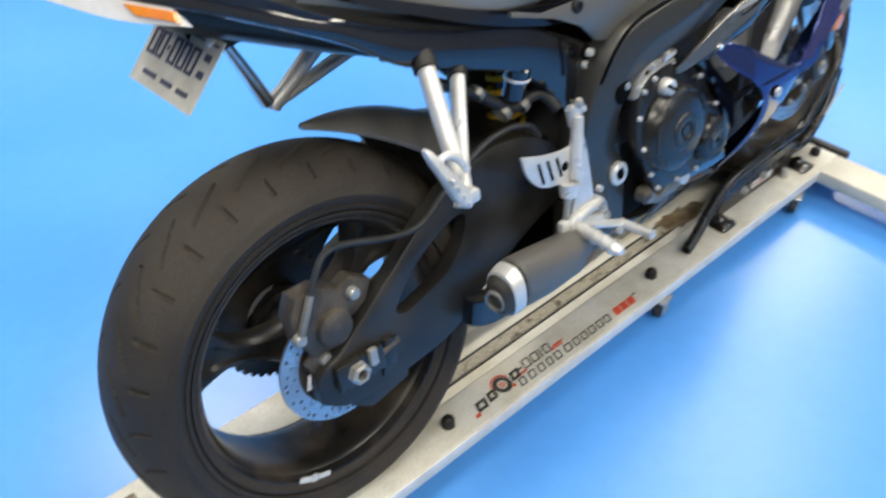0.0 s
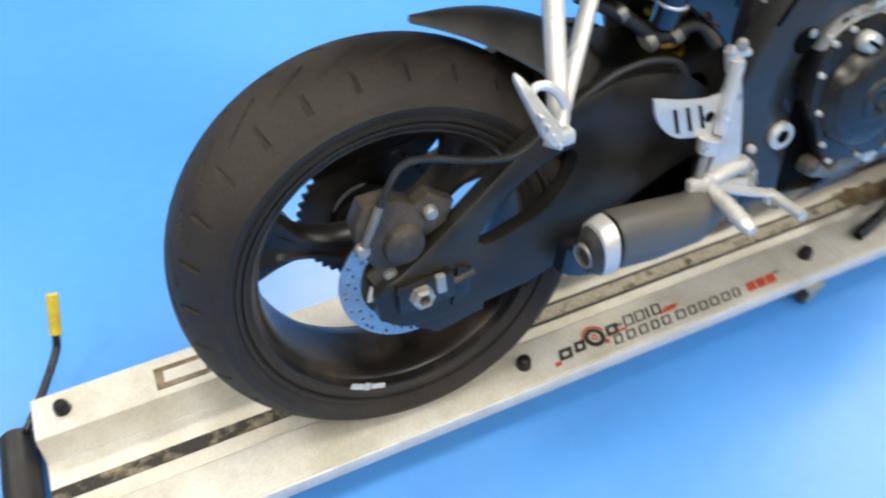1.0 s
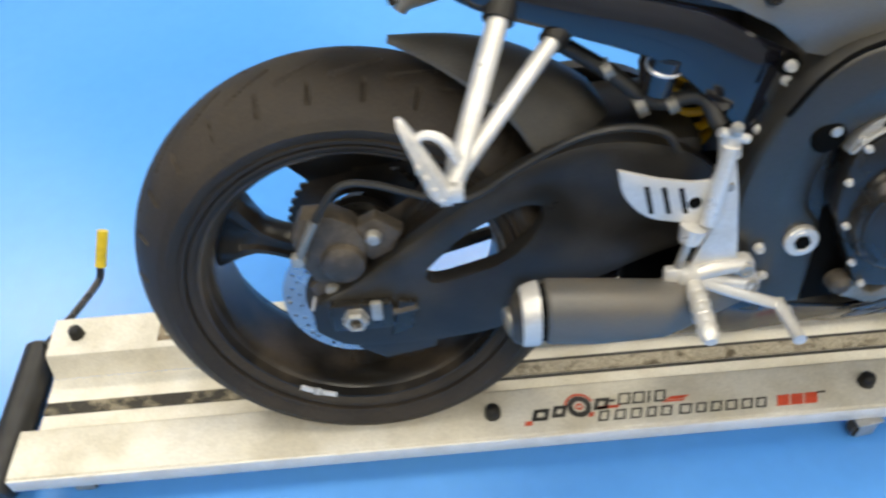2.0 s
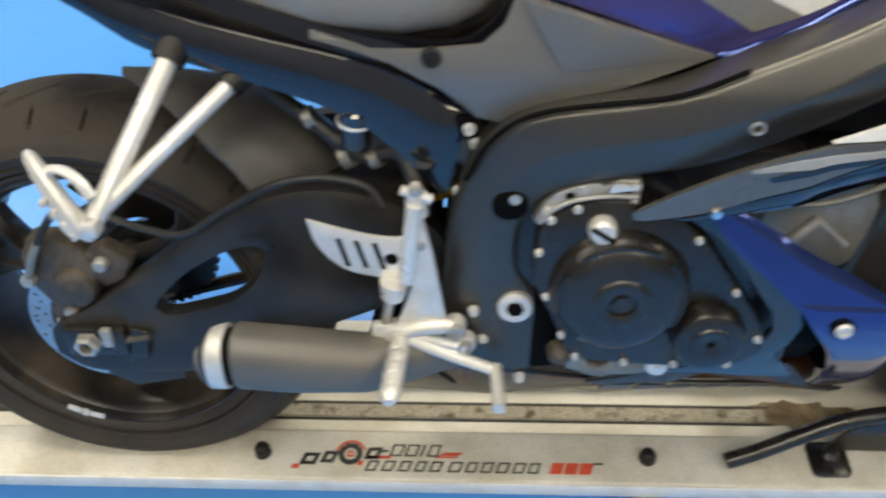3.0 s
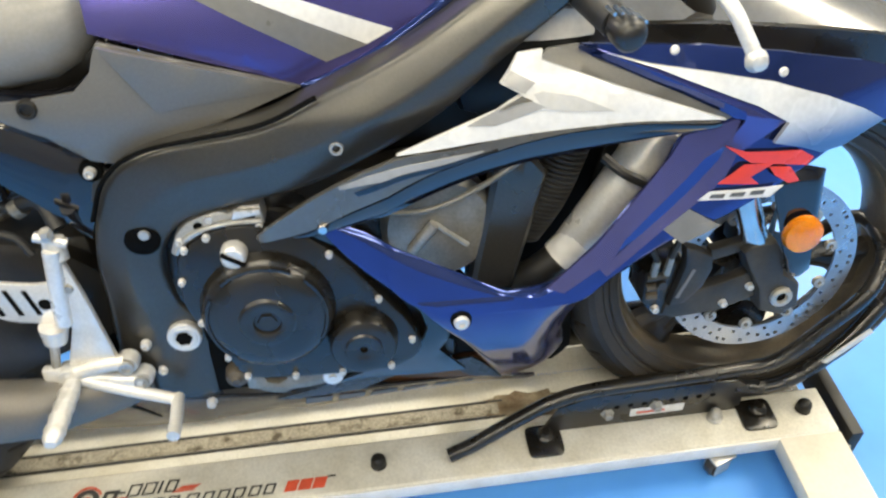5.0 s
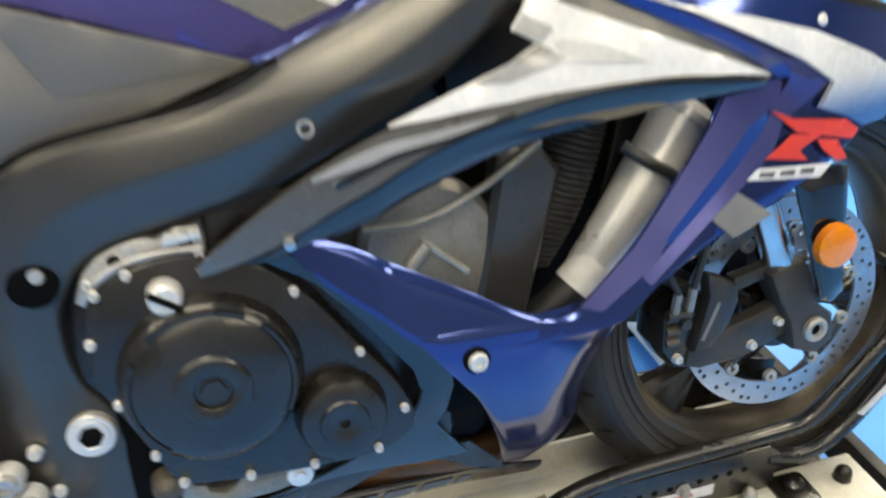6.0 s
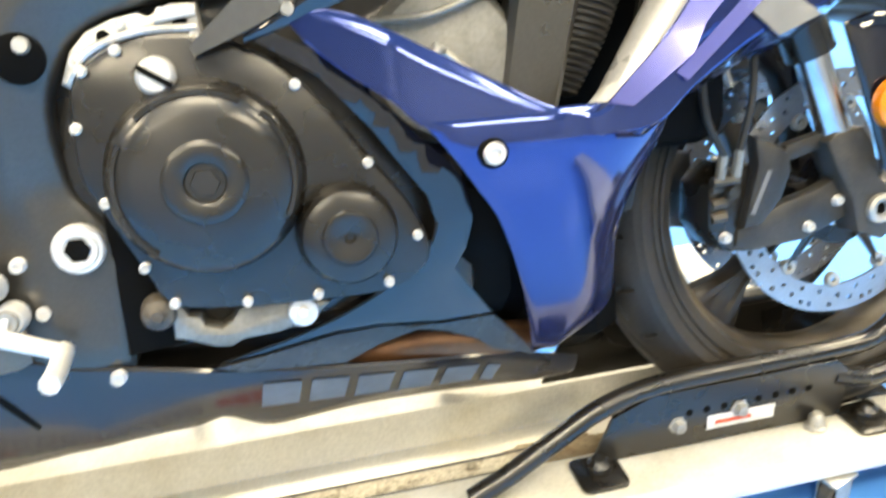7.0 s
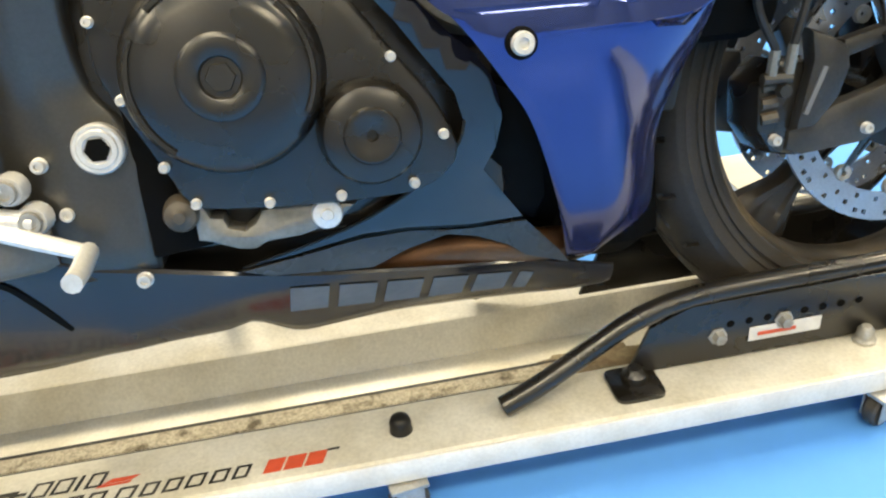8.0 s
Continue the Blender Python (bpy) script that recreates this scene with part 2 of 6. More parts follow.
def panel(top, bottom, surf, n=30, m=8, thick=0.006, lift=0.0, side=-1, bm=None, roll_in=0.0, fold=None, wrap=0.0):
    """A thin curved shell between two lines of (x, z), lying on y = surf(x, z); its long edges curl in by roll_in; fold (place, upper, lower) creases it along its length; wrap bends its second line in; side 1 is its mirror image."""
    bm = bm or bmesh.new()
    a, b = curve(top, n), curve(bottom, n)
    vs = [0.0, 0.04] + [0.04 + 0.92 * j / m for j in range(1, m)] + [0.96, 1.0]
    if fold:
        vs = sorted(set([v for v in vs if abs(v - fold[0]) > 0.03] + [fold[0]]))
    front, back = [], []
    for i in range(n + 1):
        fr, bk = [], []
        for v in vs:
            p = a[i].lerp(b[i], v)
            y = surf(p[0], p[1]) - lift + roll_in * abs(2 * v - 1) ** 2.6 + wrap * max(0, (v - 0.4) / 0.6) ** 2
            if fold:
                y += fold[1] * max(0, fold[0] - v) / fold[0] + fold[2] * max(0, v - fold[0]) / (1 - fold[0])
            roll = min(0.006, thick * 0.55) if v in (0.0, 1.0) or i in (0, n) else 0.0
            fr.append(Vector((p[0], -side * (y + roll), p[1])))
            bk.append(Vector((p[0], -side * (y + thick), p[1])))
        front.append(fr)
        back.append(bk)
    grid(bm, [f + k[::-1] for f, k in zip(front, back)], close_v=True)
    for i in (0, n):
        for j in range(len(vs) - 1):
            q = [front[i][j], front[i][j + 1], back[i][j + 1], back[i][j]]
            bm.faces.new([bm.verts.new(c) for c in q])
    return bm


def patch(outline, surf, thick=0.005, lift=0.0, step=0.022, side=-1, edge=0.3):
    """A shell with a sharp-cornered (x, z) outline, lying on y = surf(x, z); side 1 is its mirror image."""
    bm = bmesh.new()
    bm.faces.new([bm.verts.new((x, 0, z)) for x, z in outline])
    for axis in (0, 2):
        lo, hi = min(v.co[axis] for v in bm.verts), max(v.co[axis] for v in bm.verts)
        for k in range(1, int((hi - lo) / step) + 1):
            at, to = Vector((0, 0, 0)), Vector((0, 0, 0))
            at[axis], to[axis] = lo + k * step, 1
            bmesh.ops.bisect_plane(bm, geom=bm.verts[:] + bm.edges[:] + bm.faces[:], plane_co=at, plane_no=to)
    bmesh.ops.triangulate(bm, faces=bm.faces[:])
    rim_verts = {v for e in bm.edges if e.is_boundary for v in e.verts}
    for v in bm.verts:
        v.co.y = surf(v.co.x, v.co.z) - lift + (edge * min(thick, 0.003) if v in rim_verts else 0)
    ext = bmesh.ops.extrude_face_region(bm, geom=bm.faces[:])
    for v in ext["geom"]:
        if isinstance(v, bmesh.types.BMVert):
            v.co.y += thick
    if side > 0:
        for v in bm.verts:
            v.co.y = -v.co.y
    return bm


def facet(upper, lower, surf, up_out, low_out, thick=0.003, side=-1):
    """A creased flat band between two equally long (x, z) lines, standing out from y = surf(x, z) by the lists up_out along the first and low_out along the second."""
    bm = bmesh.new()
    rows = []
    for i in range(len(upper) - 1):
        for k in range(5 if i == len(upper) - 2 else 4):
            f = k / 4
            a = Vector(upper[i]).lerp(Vector(upper[i + 1]), f)
            b = Vector(lower[i]).lerp(Vector(lower[i + 1]), f)
            row = []
            hi = up_out[i] + (up_out[i + 1] - up_out[i]) * f
            lo = low_out[i] + (low_out[i + 1] - low_out[i]) * f
            for v in (0, 0.34, 0.67, 1):
                p = a.lerp(b, v)
                row.append(Vector((p[0], -side * (surf(p[0], p[1]) - hi - (lo - hi) * v), p[1])))
            rows.append(row + [q + Vector((0, -side * thick, 0)) for q in row[::-1]])
    vs = grid(bm, rows, close_v=True)
    bm.faces.new(vs[0])
    bm.faces.new(vs[-1][::-1])
    return bm


def lathe(profile, centre, axis, n=48, bm=None, start=0.0, turn=360.0):
    """Revolves (radius, height along the axis) about an axis through centre."""
    bm = bm or bmesh.new()
    m = Matrix.Translation(centre) @ Vector((0, 0, 1)).rotation_difference(Vector(axis)).to_matrix().to_4x4()
    full = turn >= 360
    rows = []
    for i in range(n if full else n + 1):
        a = radians(start + turn * i / n)
        rows.append([m @ Vector((max(r, 1e-5) * math.cos(a), max(r, 1e-5) * math.sin(a), h)) for r, h in profile])
    grid(bm, rows, close_u=full)
    return bm


def tube(points, radius, n=10, count=24, bm=None, flat=1.0, smooth=True, hollow=False):
    """A round bar along a smooth line; radius is a number or one number for each end."""
    bm = bm or bmesh.new()
    p = curve(points, count) if smooth else [Vector(q) for q in points]
    r0, r1 = radius if isinstance(radius, tuple) else (radius, radius)
    up, rows = None, []
    for i, q in enumerate(p):
        d = (p[min(i + 1, len(p) - 1)] - p[max(i - 1, 0)]).normalized()
        if up is None:
            up = d.orthogonal().normalized()
        up = (up - d * up.dot(d)).normalized()
        side = d.cross(up)
        r = r0 + (r1 - r0) * i / (len(p) - 1)
        rows.append([q + r * (math.cos(2 * math.pi * k / n) * up + flat * math.sin(2 * math.pi * k / n) * side) for k in range(n)])
    if hollow:
        d = (p[1] - p[0]).normalized()
        rows = [[p[0] + (v - p[0]) * 0.82 + d * 0.03 for v in rows[0]], [p[0] + (v - p[0]) * 0.82 for v in rows[0]]] + rows
    vs = grid(bm, rows, close_v=True)
    bm.faces.new(vs[0][::-1])
    bm.faces.new(vs[-1])
    return bm


def prism(outline, y0, y1, bevel=0.002, bm=None, rounds=2):
    """A plate with the given (x, z) outline between two depths, its front edges rounded."""
    bm = bm or bmesh.new()
    fresh = bmesh.new()
    f = fresh.faces.new([fresh.verts.new((x, y0, z)) for x, z in outline])
    ext = bmesh.ops.extrude_face_region(fresh, geom=[f])
    bmesh.ops.translate(fresh, verts=[v for v in ext["geom"] if isinstance(v, bmesh.types.BMVert)], vec=(0, y1 - y0, 0))
    bmesh.ops.recalc_face_normals(fresh, faces=fresh.faces)
    if bevel:
        edges = [e for e in fresh.edges if len({round(v.co.y, 6) for v in e.verts}) == 1]
        bmesh.ops.bevel(fresh, geom=edges, offset=bevel, segments=rounds, affect="EDGES", profile=0.5)
    me = bpy.data.meshes.new("tmp")
    fresh.to_mesh(me)
    fresh.free()
    bm.from_mesh(me)
    bpy.data.meshes.remove(me)
    return bm


def rbox(x0, x1, y0, y1, z0, z1, bevel=0.003, bm=None, turn=None):
    bm = bm or bmesh.new()
    fresh = bmesh.new()
    bmesh.ops.create_cube(fresh, size=1)
    c = Vector(((x0 + x1) / 2, (y0 + y1) / 2, (z0 + z1) / 2))
    for v in fresh.verts:
        v.co = Vector((v.co.x * abs(x1 - x0), v.co.y * abs(y1 - y0), v.co.z * abs(z1 - z0)))
    if bevel:
        bmesh.ops.bevel(fresh, geom=list(fresh.edges), offset=bevel, segments=2, affect="EDGES", profile=0.5)
    fresh.transform(Matrix.Translation(c) @ (turn or Matrix()))
    me = bpy.data.meshes.new("tmp")
    fresh.to_mesh(me)
    fresh.free()
    bm.from_mesh(me)
    bpy.data.meshes.remove(me)
    return bm


def ring_plate(outer, inner, y0, y1, n=48, bm=None, soft=0.004):
    """A plate between two closed (x, z) outlines: a frame round an opening."""
    bm = bm or bmesh.new()
    a = curve(outer + outer[:1], n)[:-1]
    b = curve(inner + inner[:1], n)[:-1]
    rows = []
    for p, q in zip(a, b):
        rows.append([Vector((p[0], y1, p[1])), Vector((p[0], y0 + soft, p[1]))] +
                    [Vector((*p.lerp(q, v).to_tuple()[:1], y0, p.lerp(q, v)[1])) for v in (0.12, 0.5, 0.85)] +
                    [Vector((q[0], y0 + soft, q[1])), Vector((q[0], y1, q[1]))])
    grid(bm, rows, close_u=True, close_v=True)
    return bm


def loft(sections, bm=None):
    """A closed skin over closed sections of equal point counts, capped at both ends."""
    bm = bm or bmesh.new()
    vs = grid(bm, sections, close_v=True)
    bm.faces.new(vs[0][::-1])
    bm.faces.new(vs[-1])
    return bm


def oval(x, cy, cz, hy, hz, n=20, power=2.6):
    """A rounded section across the x axis."""
    out = []
    for k in range(n):
        a = 2 * math.pi * k / n
        c, s = math.cos(a), math.sin(a)
        out.append(Vector((x, cy + hy * math.copysign(abs(c) ** (2 / power), c), cz + hz * math.copysign(abs(s) ** (2 / power), s))))
    return out


def thing(name, label, category, m=None, group="", kind=""):
    ob = new(name)
    ob.empty_display_size = 0.05
    ob.matrix_basis = m or Matrix()
    return tagged(ob, label, category, group, kind)


def solid(name, bm, material, label, category, kind="", group=""):
    return tagged(part(name, bm, material), label, category, group, kind)


# ---------------------------------------------------------------- the room
def slab(x0, x1, y0, y1, z0, z1):
    return rbox(x0, x1, y0, y1, z0, z1, 0)


RX0, RX1, RY0, RY1 = -6.0, 7.0, -5.0, 6.0
solid("floor", slab(RX0, RX1, RY0, RY1, -0.1, 0.0), M_FLOOR, "glossy bright blue epoxy workshop floor", "floor", "structure")
solid("wall_north", slab(RX0, RX1, RY1, RY1 + 0.2, 0, CEILING), M_WALL, "plain grey painted workshop wall", "wall", "structure")
solid("wall_east", slab(RX1, RX1 + 0.2, RY0, RY1, 0, CEILING), M_WALL, "plain grey painted workshop wall", "wall", "structure")
solid("wall_west", slab(RX0 - 0.2, RX0, RY0, RY1, 0, CEILING), M_WALL, "plain grey painted workshop wall", "wall", "structure")
solid("wall_south", slab(RX0, RX1, RY0 - 0.2, RY0, 0, CEILING), M_WALL, "plain grey painted workshop wall", "wall", "structure")
solid("ceiling", slab(RX0, RX1, RY0, RY1, CEILING, CEILING + 0.2), M_CEIL, "plain pale grey workshop ceiling", "ceiling", "structure")
for lx, ly, watts in LAMPS:
    lamp = thing("ceiling_light", "white tube light fitting fixed to the ceiling", "light", pose(lx, ly, CEILING), "ceiling lights")
    part("housing", rbox(-0.65, 0.65, -0.32, 0.32, -0.06, 0, 0.01), M_WALL, lamp)
    for ty in (-0.2, 0.0, 0.2):
        part("tube", tube([(-0.6, ty, -0.072), (0.6, ty, -0.072)], 0.013, 8, 2), M_GLOW, lamp, "glowing glass tube")


# ---------------------------------------------------------------- the dolly under the motorcycle
TOP, BED = 0.088, 0.037
dolly = thing("motorcycle_dolly", "dusty aluminium wheeled dolly with a trough, under the motorcycle", "dolly")
X0, X1 = -0.598, 1.575


def sheet(profile, x0, x1, thick, bm=None):
    """A bent sheet: an open (y, z) line drawn along x, with thickness below it."""
    bm = bm or bmesh.new()
    line = [Vector((0, y, z)) for y, z in profile]
    low = []
    for i, p in enumerate(line):
        d = (line[min(i + 1, len(line) - 1)] - line[max(i - 1, 0)]).normalized()
        low.append(p + thick * Vector((0, d.z, -d.y)))
    loop = line + low[::-1]
    xs = [x0 + (x1 - x0) * k / 40 for k in range(41)]
    vs = grid(bm, [[Vector((x, q.y, q.z)) for q in loop] for x in xs], close_v=True)
    bm.faces.new(vs[0])
    bm.faces.new(vs[-1][::-1])
    return bm


part("near_rail", sheet([(-0.1895, 0.054), (-0.1905, 0.0845), (-0.187, TOP), (-0.106, TOP), (-0.1015, TOP - 0.003), (-0.099, TOP - 0.01), (-0.088, BED + 0.006), (-0.078, BED)], X0, X1, 0.004),
     M_ALU, dolly, "flat dusty aluminium rail with a decal")
part("rail_lip", rbox(X0, X1, -0.1945, -0.1908, 0.056, TOP - 0.001, 0.0012), M_EDGE, dolly, "bright bare aluminium edge")
part("trough", sheet([(-0.0775, BED), (-0.04, BED - 0.0005), (0.018, BED), (0.03, BED + 0.002)], X0, X1, 0.004), M_ALU, dolly)
part("far_rail", sheet([(0.0305, BED + 0.002), (0.036, BED + 0.008), (0.045, TOP - 0.01), (0.049, TOP - 0.002), (0.055, TOP), (0.128, TOP), (0.132, TOP - 0.004), (0.133, 0.054)], X0, X1, 0.004), M_ALU, dolly)
STRIP = [(-0.0445, BED + 0.0004), (-0.043, BED + 0.0016), (-0.020, BED + 0.0016), (-0.0185, BED + 0.0004)]
part("grip_strip", sheet(STRIP, X0, 0.06, 0.001), M_GRIT, dolly, "gritty black grip tape")
part("grip_strip", sheet(STRIP, 0.061, 1.02, 0.001), M_WORN, dolly, "worn pale grip tape")
for y in (-0.0485, -0.0155):
    part("strip_edge", sheet([(y - 0.0032, BED + 0.0003), (y - 0.001, BED + 0.0022), (y + 0.001, BED + 0.0022), (y + 0.0032, BED + 0.0003)], 0.1, 1.03, 0.001), M_INK, dolly, "black edge of the grip tape")


def blot(cx, cy, rx, ry, z, seed):
    """An uneven flat stain."""
    bm = bmesh.new()
    rnd = random.Random(seed)
    n = 36
    wob = [rnd.uniform(0.75, 1.15) for _ in range(n)]
    rim = [bm.verts.new((cx + rx * wob[i] * math.cos(2 * math.pi * i / n), cy + ry * wob[i] * math.sin(2 * math.pi * i / n), z)) for i in range(n)]
    f = bm.faces.new(rim)
    ext = bmesh.ops.extrude_face_region(bm, geom=[f])
    bmesh.ops.translate(bm, verts=[v for v in ext["geom"] if isinstance(v, bmesh.types.BMVert)], vec=(0, 0, 0.0006))
    return bm


part("rust_stain", blot(1.08, -0.03, 0.11, 0.028, BED + 0.0008, 3), M_RUST, dolly, "brown oily stain in the trough")

# domed rubber bolts along both rails
knob_bm = lathe([(0.0, 0.021), (0.006, 0.021), (0.0105, 0.018), (0.0125, 0.012), (0.0125, 0.004), (0.0135, 0.0), (0.0, 0.0)], (0, 0, 0), (0, 0, 1), 20)
knob = part("rubber_knob", knob_bm, M_PLASTIC, dolly, "black rubber stop")
KNOBS = [(0.185, -0.146), (0.798, -0.146), (1.533, -0.142), (-0.55, 0.09)]
knob.matrix_basis = pose(*KNOBS[0], TOP)
spread("rubber_knob", knob, dolly, [pose(x, y, TOP) for x, y in KNOBS[1:]])

# casters
def caster(x, y, turn):
    m = pose(x, y, 0, 0, 0, turn)
    fork = bmesh.new()
    for s in (-1, 1):
        rbox(-0.016, 0.016, s * 0.0125 - 0.0012, s * 0.0125 + 0.0012, 0.012, 0.05, 0.001, fork)
    rbox(-0.022, 0.022, -0.016, 0.016, 0.048, 0.053, 0.001, fork)
    body = part("caster", fork, M_SILVER, dolly, "small steel swivel caster")
    body.matrix_basis = m
    wheel = part("caster_wheel", lathe([(0.004, -0.009), (0.021, -0.009), (0.0235, -0.006), (0.0235, 0.006), (0.021, 0.009), (0.004, 0.009)], (0, 0, 0.0235), (0, 1, 0), 24), M_CALIPER, body, "grey rubber caster wheel")
    return wheel


for cx, cy, turn in ((0.795, -0.188, 8), (1.376, -0.188, 20), (-0.5, -0.165, 0), (0.2, -0.13, 15), (-0.5, 0.11, 0), (0.795, 0.11, 5), (1.45, 0.11, 0)):
    caster(cx, cy, turn)

# side arm at the front
part("outrigger_arm", rbox(1.468, 1.577, -0.80, -0.1915, 0.052, TOP + 0.0005, 0.004), M_WHITEBAR, dolly, "cream painted flat steel side arm")
part("arm_caster_pad", rbox(1.49, 1.555, -0.79, -0.74, 0.0, 0.052, 0.004), M_PLASTIC, dolly)
part("outrigger_arm", rbox(1.43, 1.54, 0.134, 0.405, 0.052, TOP + 0.0005, 0.004), M_WHITEBAR, dolly, "cream painted flat steel side arm")
part("arm_caster_pad", rbox(1.45, 1.52, 0.35, 0.395, 0.0, 0.052, 0.004), M_PLASTIC, dolly)
# black end bumper past the front edge
part("end_stop", rbox(1.590, 1.612, -0.205, 0.17, 0.03, 0.092, 0.003), M_HOSE, dolly, "black steel angle across the front end")
part("end_stop_foot", rbox(1.578, 1.60, -0.21, -0.185, 0.03, 0.06, 0.005), M_SILVER, dolly)
# stained slot near the rear of the far rail
part("slot_plate", prism([(-0.40, 0), (-0.31, 0), (-0.31, 0.045), (-0.40, 0.045)], 0, 0.0012, 0), M_RUST, dolly, "brown stained slot plate").matrix_basis = pose(0, 0.062, TOP + 0.0012, -90)
part("slot_filler", prism([(-0.385, 0.010), (-0.315, 0.010), (-0.315, 0.034), (-0.385, 0.034)], 0, 0.0008, 0), M_ALU, dolly, "pale plate in the slot").matrix_basis = pose(0, 0.062, TOP + 0.0022, -90)

# wheel chock: bent black tube, drilled side plate, foot pads
chock = bmesh.new()
tube([(0.915, -0.156, 0.103), (0.96, -0.148, 0.118), (1.03, -0.132, 0.146), (1.09, -0.122, 0.170), (1.16, -0.118, 0.184), (1.28, -0.116, 0.186), (1.40, -0.112, 0.184),
      (1.47, -0.112, 0.197), (1.53, -0.108, 0.262), (1.585, -0.10, 0.33), (1.62, -0.06, 0.37), (1.63, 0.0, 0.378)], 0.0125, 14, 60, chock, hollow=True)
part("chock_tube", chock, M_BLACK, dolly, "bent black tube of the wheel chock")
far_tube = tube([(0.93, 0.078, 0.106), (0.98, 0.070, 0.124), (1.03, 0.060, 0.146), (1.09, 0.050, 0.170), (1.16, 0.046, 0.184), (1.28, 0.044, 0.186), (1.40, 0.042, 0.184),
                 (1.47, 0.042, 0.197), (1.53, 0.05, 0.262), (1.585, 0.05, 0.33), (1.62, 0.03, 0.37), (1.63, 0.0, 0.378)], 0.0125, 14, 60, hollow=True)
part("chock_tube", far_tube, M_BLACK, dolly, "bent black tube of the wheel chock")
part("chock_side_plate", prism([(1.075, 0.092), (1.10, 0.155), (1.15, 0.176), (1.48, 0.180), (1.54, 0.16), (1.54, 0.092)], 0.048, 0.054, 0.001), M_BLACK, dolly, "black drilled steel side plate")
lower = tube([(1.405, -0.118, 0.15), (1.46, -0.124, 0.142), (1.52, -0.12, 0.165), (1.58, -0.11, 0.225), (1.63, -0.09, 0.29)], 0.013, 12, 30)
part("chock_base_plate", rbox(1.27, 1.55, -0.121, 0.047, 0.052, 0.0635, 0.003), M_BLACK, dolly, "black steel plate under the front tyre")
part("chock_brace", lower, M_BLACK, dolly)
part("chock_brace_plate", prism([(1.535, 0.205), (1.545, 0.20), (1.60, 0.27), (1.592, 0.278)], -0.133, -0.129, 0.001), M_STICKER, dolly, "pale worn strip on the black tube")
side = prism([(1.075, 0.092), (1.10, 0.155), (1.15, 0.176), (1.40, 0.178), (1.42, 0.16), (1.42, 0.092)], -0.128, -0.122, 0.001)
part("chock_side_plate", side, M_BLACK, dolly, "black drilled steel side plate")
# Flat near-black discs painted as the shade of drilled holes.
hole = part("drilled_hole_shade", lathe([(0.0, 0.0), (0.0048, 0.0), (0.0048, 0.0006), (0, 0.0006)], (0, 0, 0), (0, -1, 0), 14), M_DARKIN, dolly)
hole.matrix_basis = pose(1.20, -0.1283, 0.142)
spread("drilled_hole_shade", hole, dolly, [pose(1.20 + 0.0235 * k, -0.1283, 0.142 + 0.0004 * k) for k in range(1, 8)])
nut = part("plated_bolt", lathe([(0.0, 0.009), (0.007, 0.009), (0.0085, 0.006), (0.0085, 0.0), (0.012, 0.0), (0.012, -0.002), (0.0, -0.002)], (0, 0, 0), (0, -1, 0), 6), M_SILVER, dolly, "zinc plated bolt")
nut.matrix_basis = pose(1.268, -0.1305, 0.136)
spread("plated_bolt", nut, dolly, [pose(1.185, -0.1305, 0.128)])
part("warning_label", prism([(1.225, 0.112), (1.318, 0.112), (1.318, 0.132), (1.225, 0.132)], -0.1302, -0.1287, 0.0004), M_STICKER, dolly, "white sticker with a red line")
part("label_line", prism([(1.236, 0.119), (1.285, 0.119), (1.285, 0.124), (1.236, 0.124)], -0.1309, -0.1303, 0), M_SCARLET, dolly)
for px in (1.0775, 1.448):
    pad = part("foot_pad", loft([[Vector((px + k.y * f, -0.143 + k.z * f, z)) for k in oval(0, 0, 0, 0.03, 0.03, 28, 6)] for z, f in ((TOP, 1.0), (TOP + 0.0042, 1.0), (TOP + 0.005, 0.96))]), M_BLACK, dolly, "black steel foot pad")
    part("pad_nut", lathe([(0.0, 0.017), (0.008, 0.017), (0.011, 0.012), (0.015, 0.009), (0.0165, 0.0), (0.0, 0.0)], (px + 0.002, -0.137, TOP + 0.005), (0, 0, 1), 16), M_BLACK, pad)
part("rail_bolt", lathe([(0.0, 0.022), (0.006, 0.022), (0.0105, 0.016), (0.0105, 0.006), (0.014, 0.004), (0.014, 0.0), (0, 0)], (1.376, -0.138, TOP), (0, 0, 1), 12), M_SILVER, dolly, "plated bolt standing on the rail")

# release lever at the rear, with its yellow grip, and the dark roller ramp
part("release_lever", tube([(-0.615, 0.085, 0.07), (-0.60, 0.12, 0.066), (-0.575, 0.18, 0.064), (-0.553, 0.235, 0.066), (-0.545, 0.248, 0.082), (-0.541, 0.254, 0.10)], 0.0072, 10, 24), M_BLACK, dolly, "bent black steel lever")
part("lever_grip", tube([(-0.542, 0.252, 0.092), (-0.524, 0.290, 0.152)], 0.0105, 12, 4), M_YELLOW, dolly, "yellow rubber grip")
ramp_bm = bmesh.new()
lathe([(0.0, -0.09), (0.026, -0.09), (0.03, -0.084), (0.03, 0.205), (0.026, 0.21), (0.0, 0.21)], (-0.638, -0.105, 0.038), (0, 1, 0), 28, ramp_bm)
part("end_roller", ramp_bm, M_HOSE, dolly, "dark grey rubber roller at the rear end")

# decal on the near rail: plain slanted bars stand for its lettering
def bar(x, y, w, h, slant, z, bm):
    q = [(x, y), (x + w, y), (x + w + slant * h, y + h), (x + slant * h, y + h)]
    lo = [bm.verts.new((a, b, z)) for a, b in q]
    hi = [bm.verts.new((a, b, z + 0.0004)) for a, b in q]
    bm.faces.new(hi)
    for i in range(4):
        bm.faces.new((lo[i], lo[(i + 1) % 4], hi[(i + 1) % 4], hi[i]))


Z = TOP + 0.0004


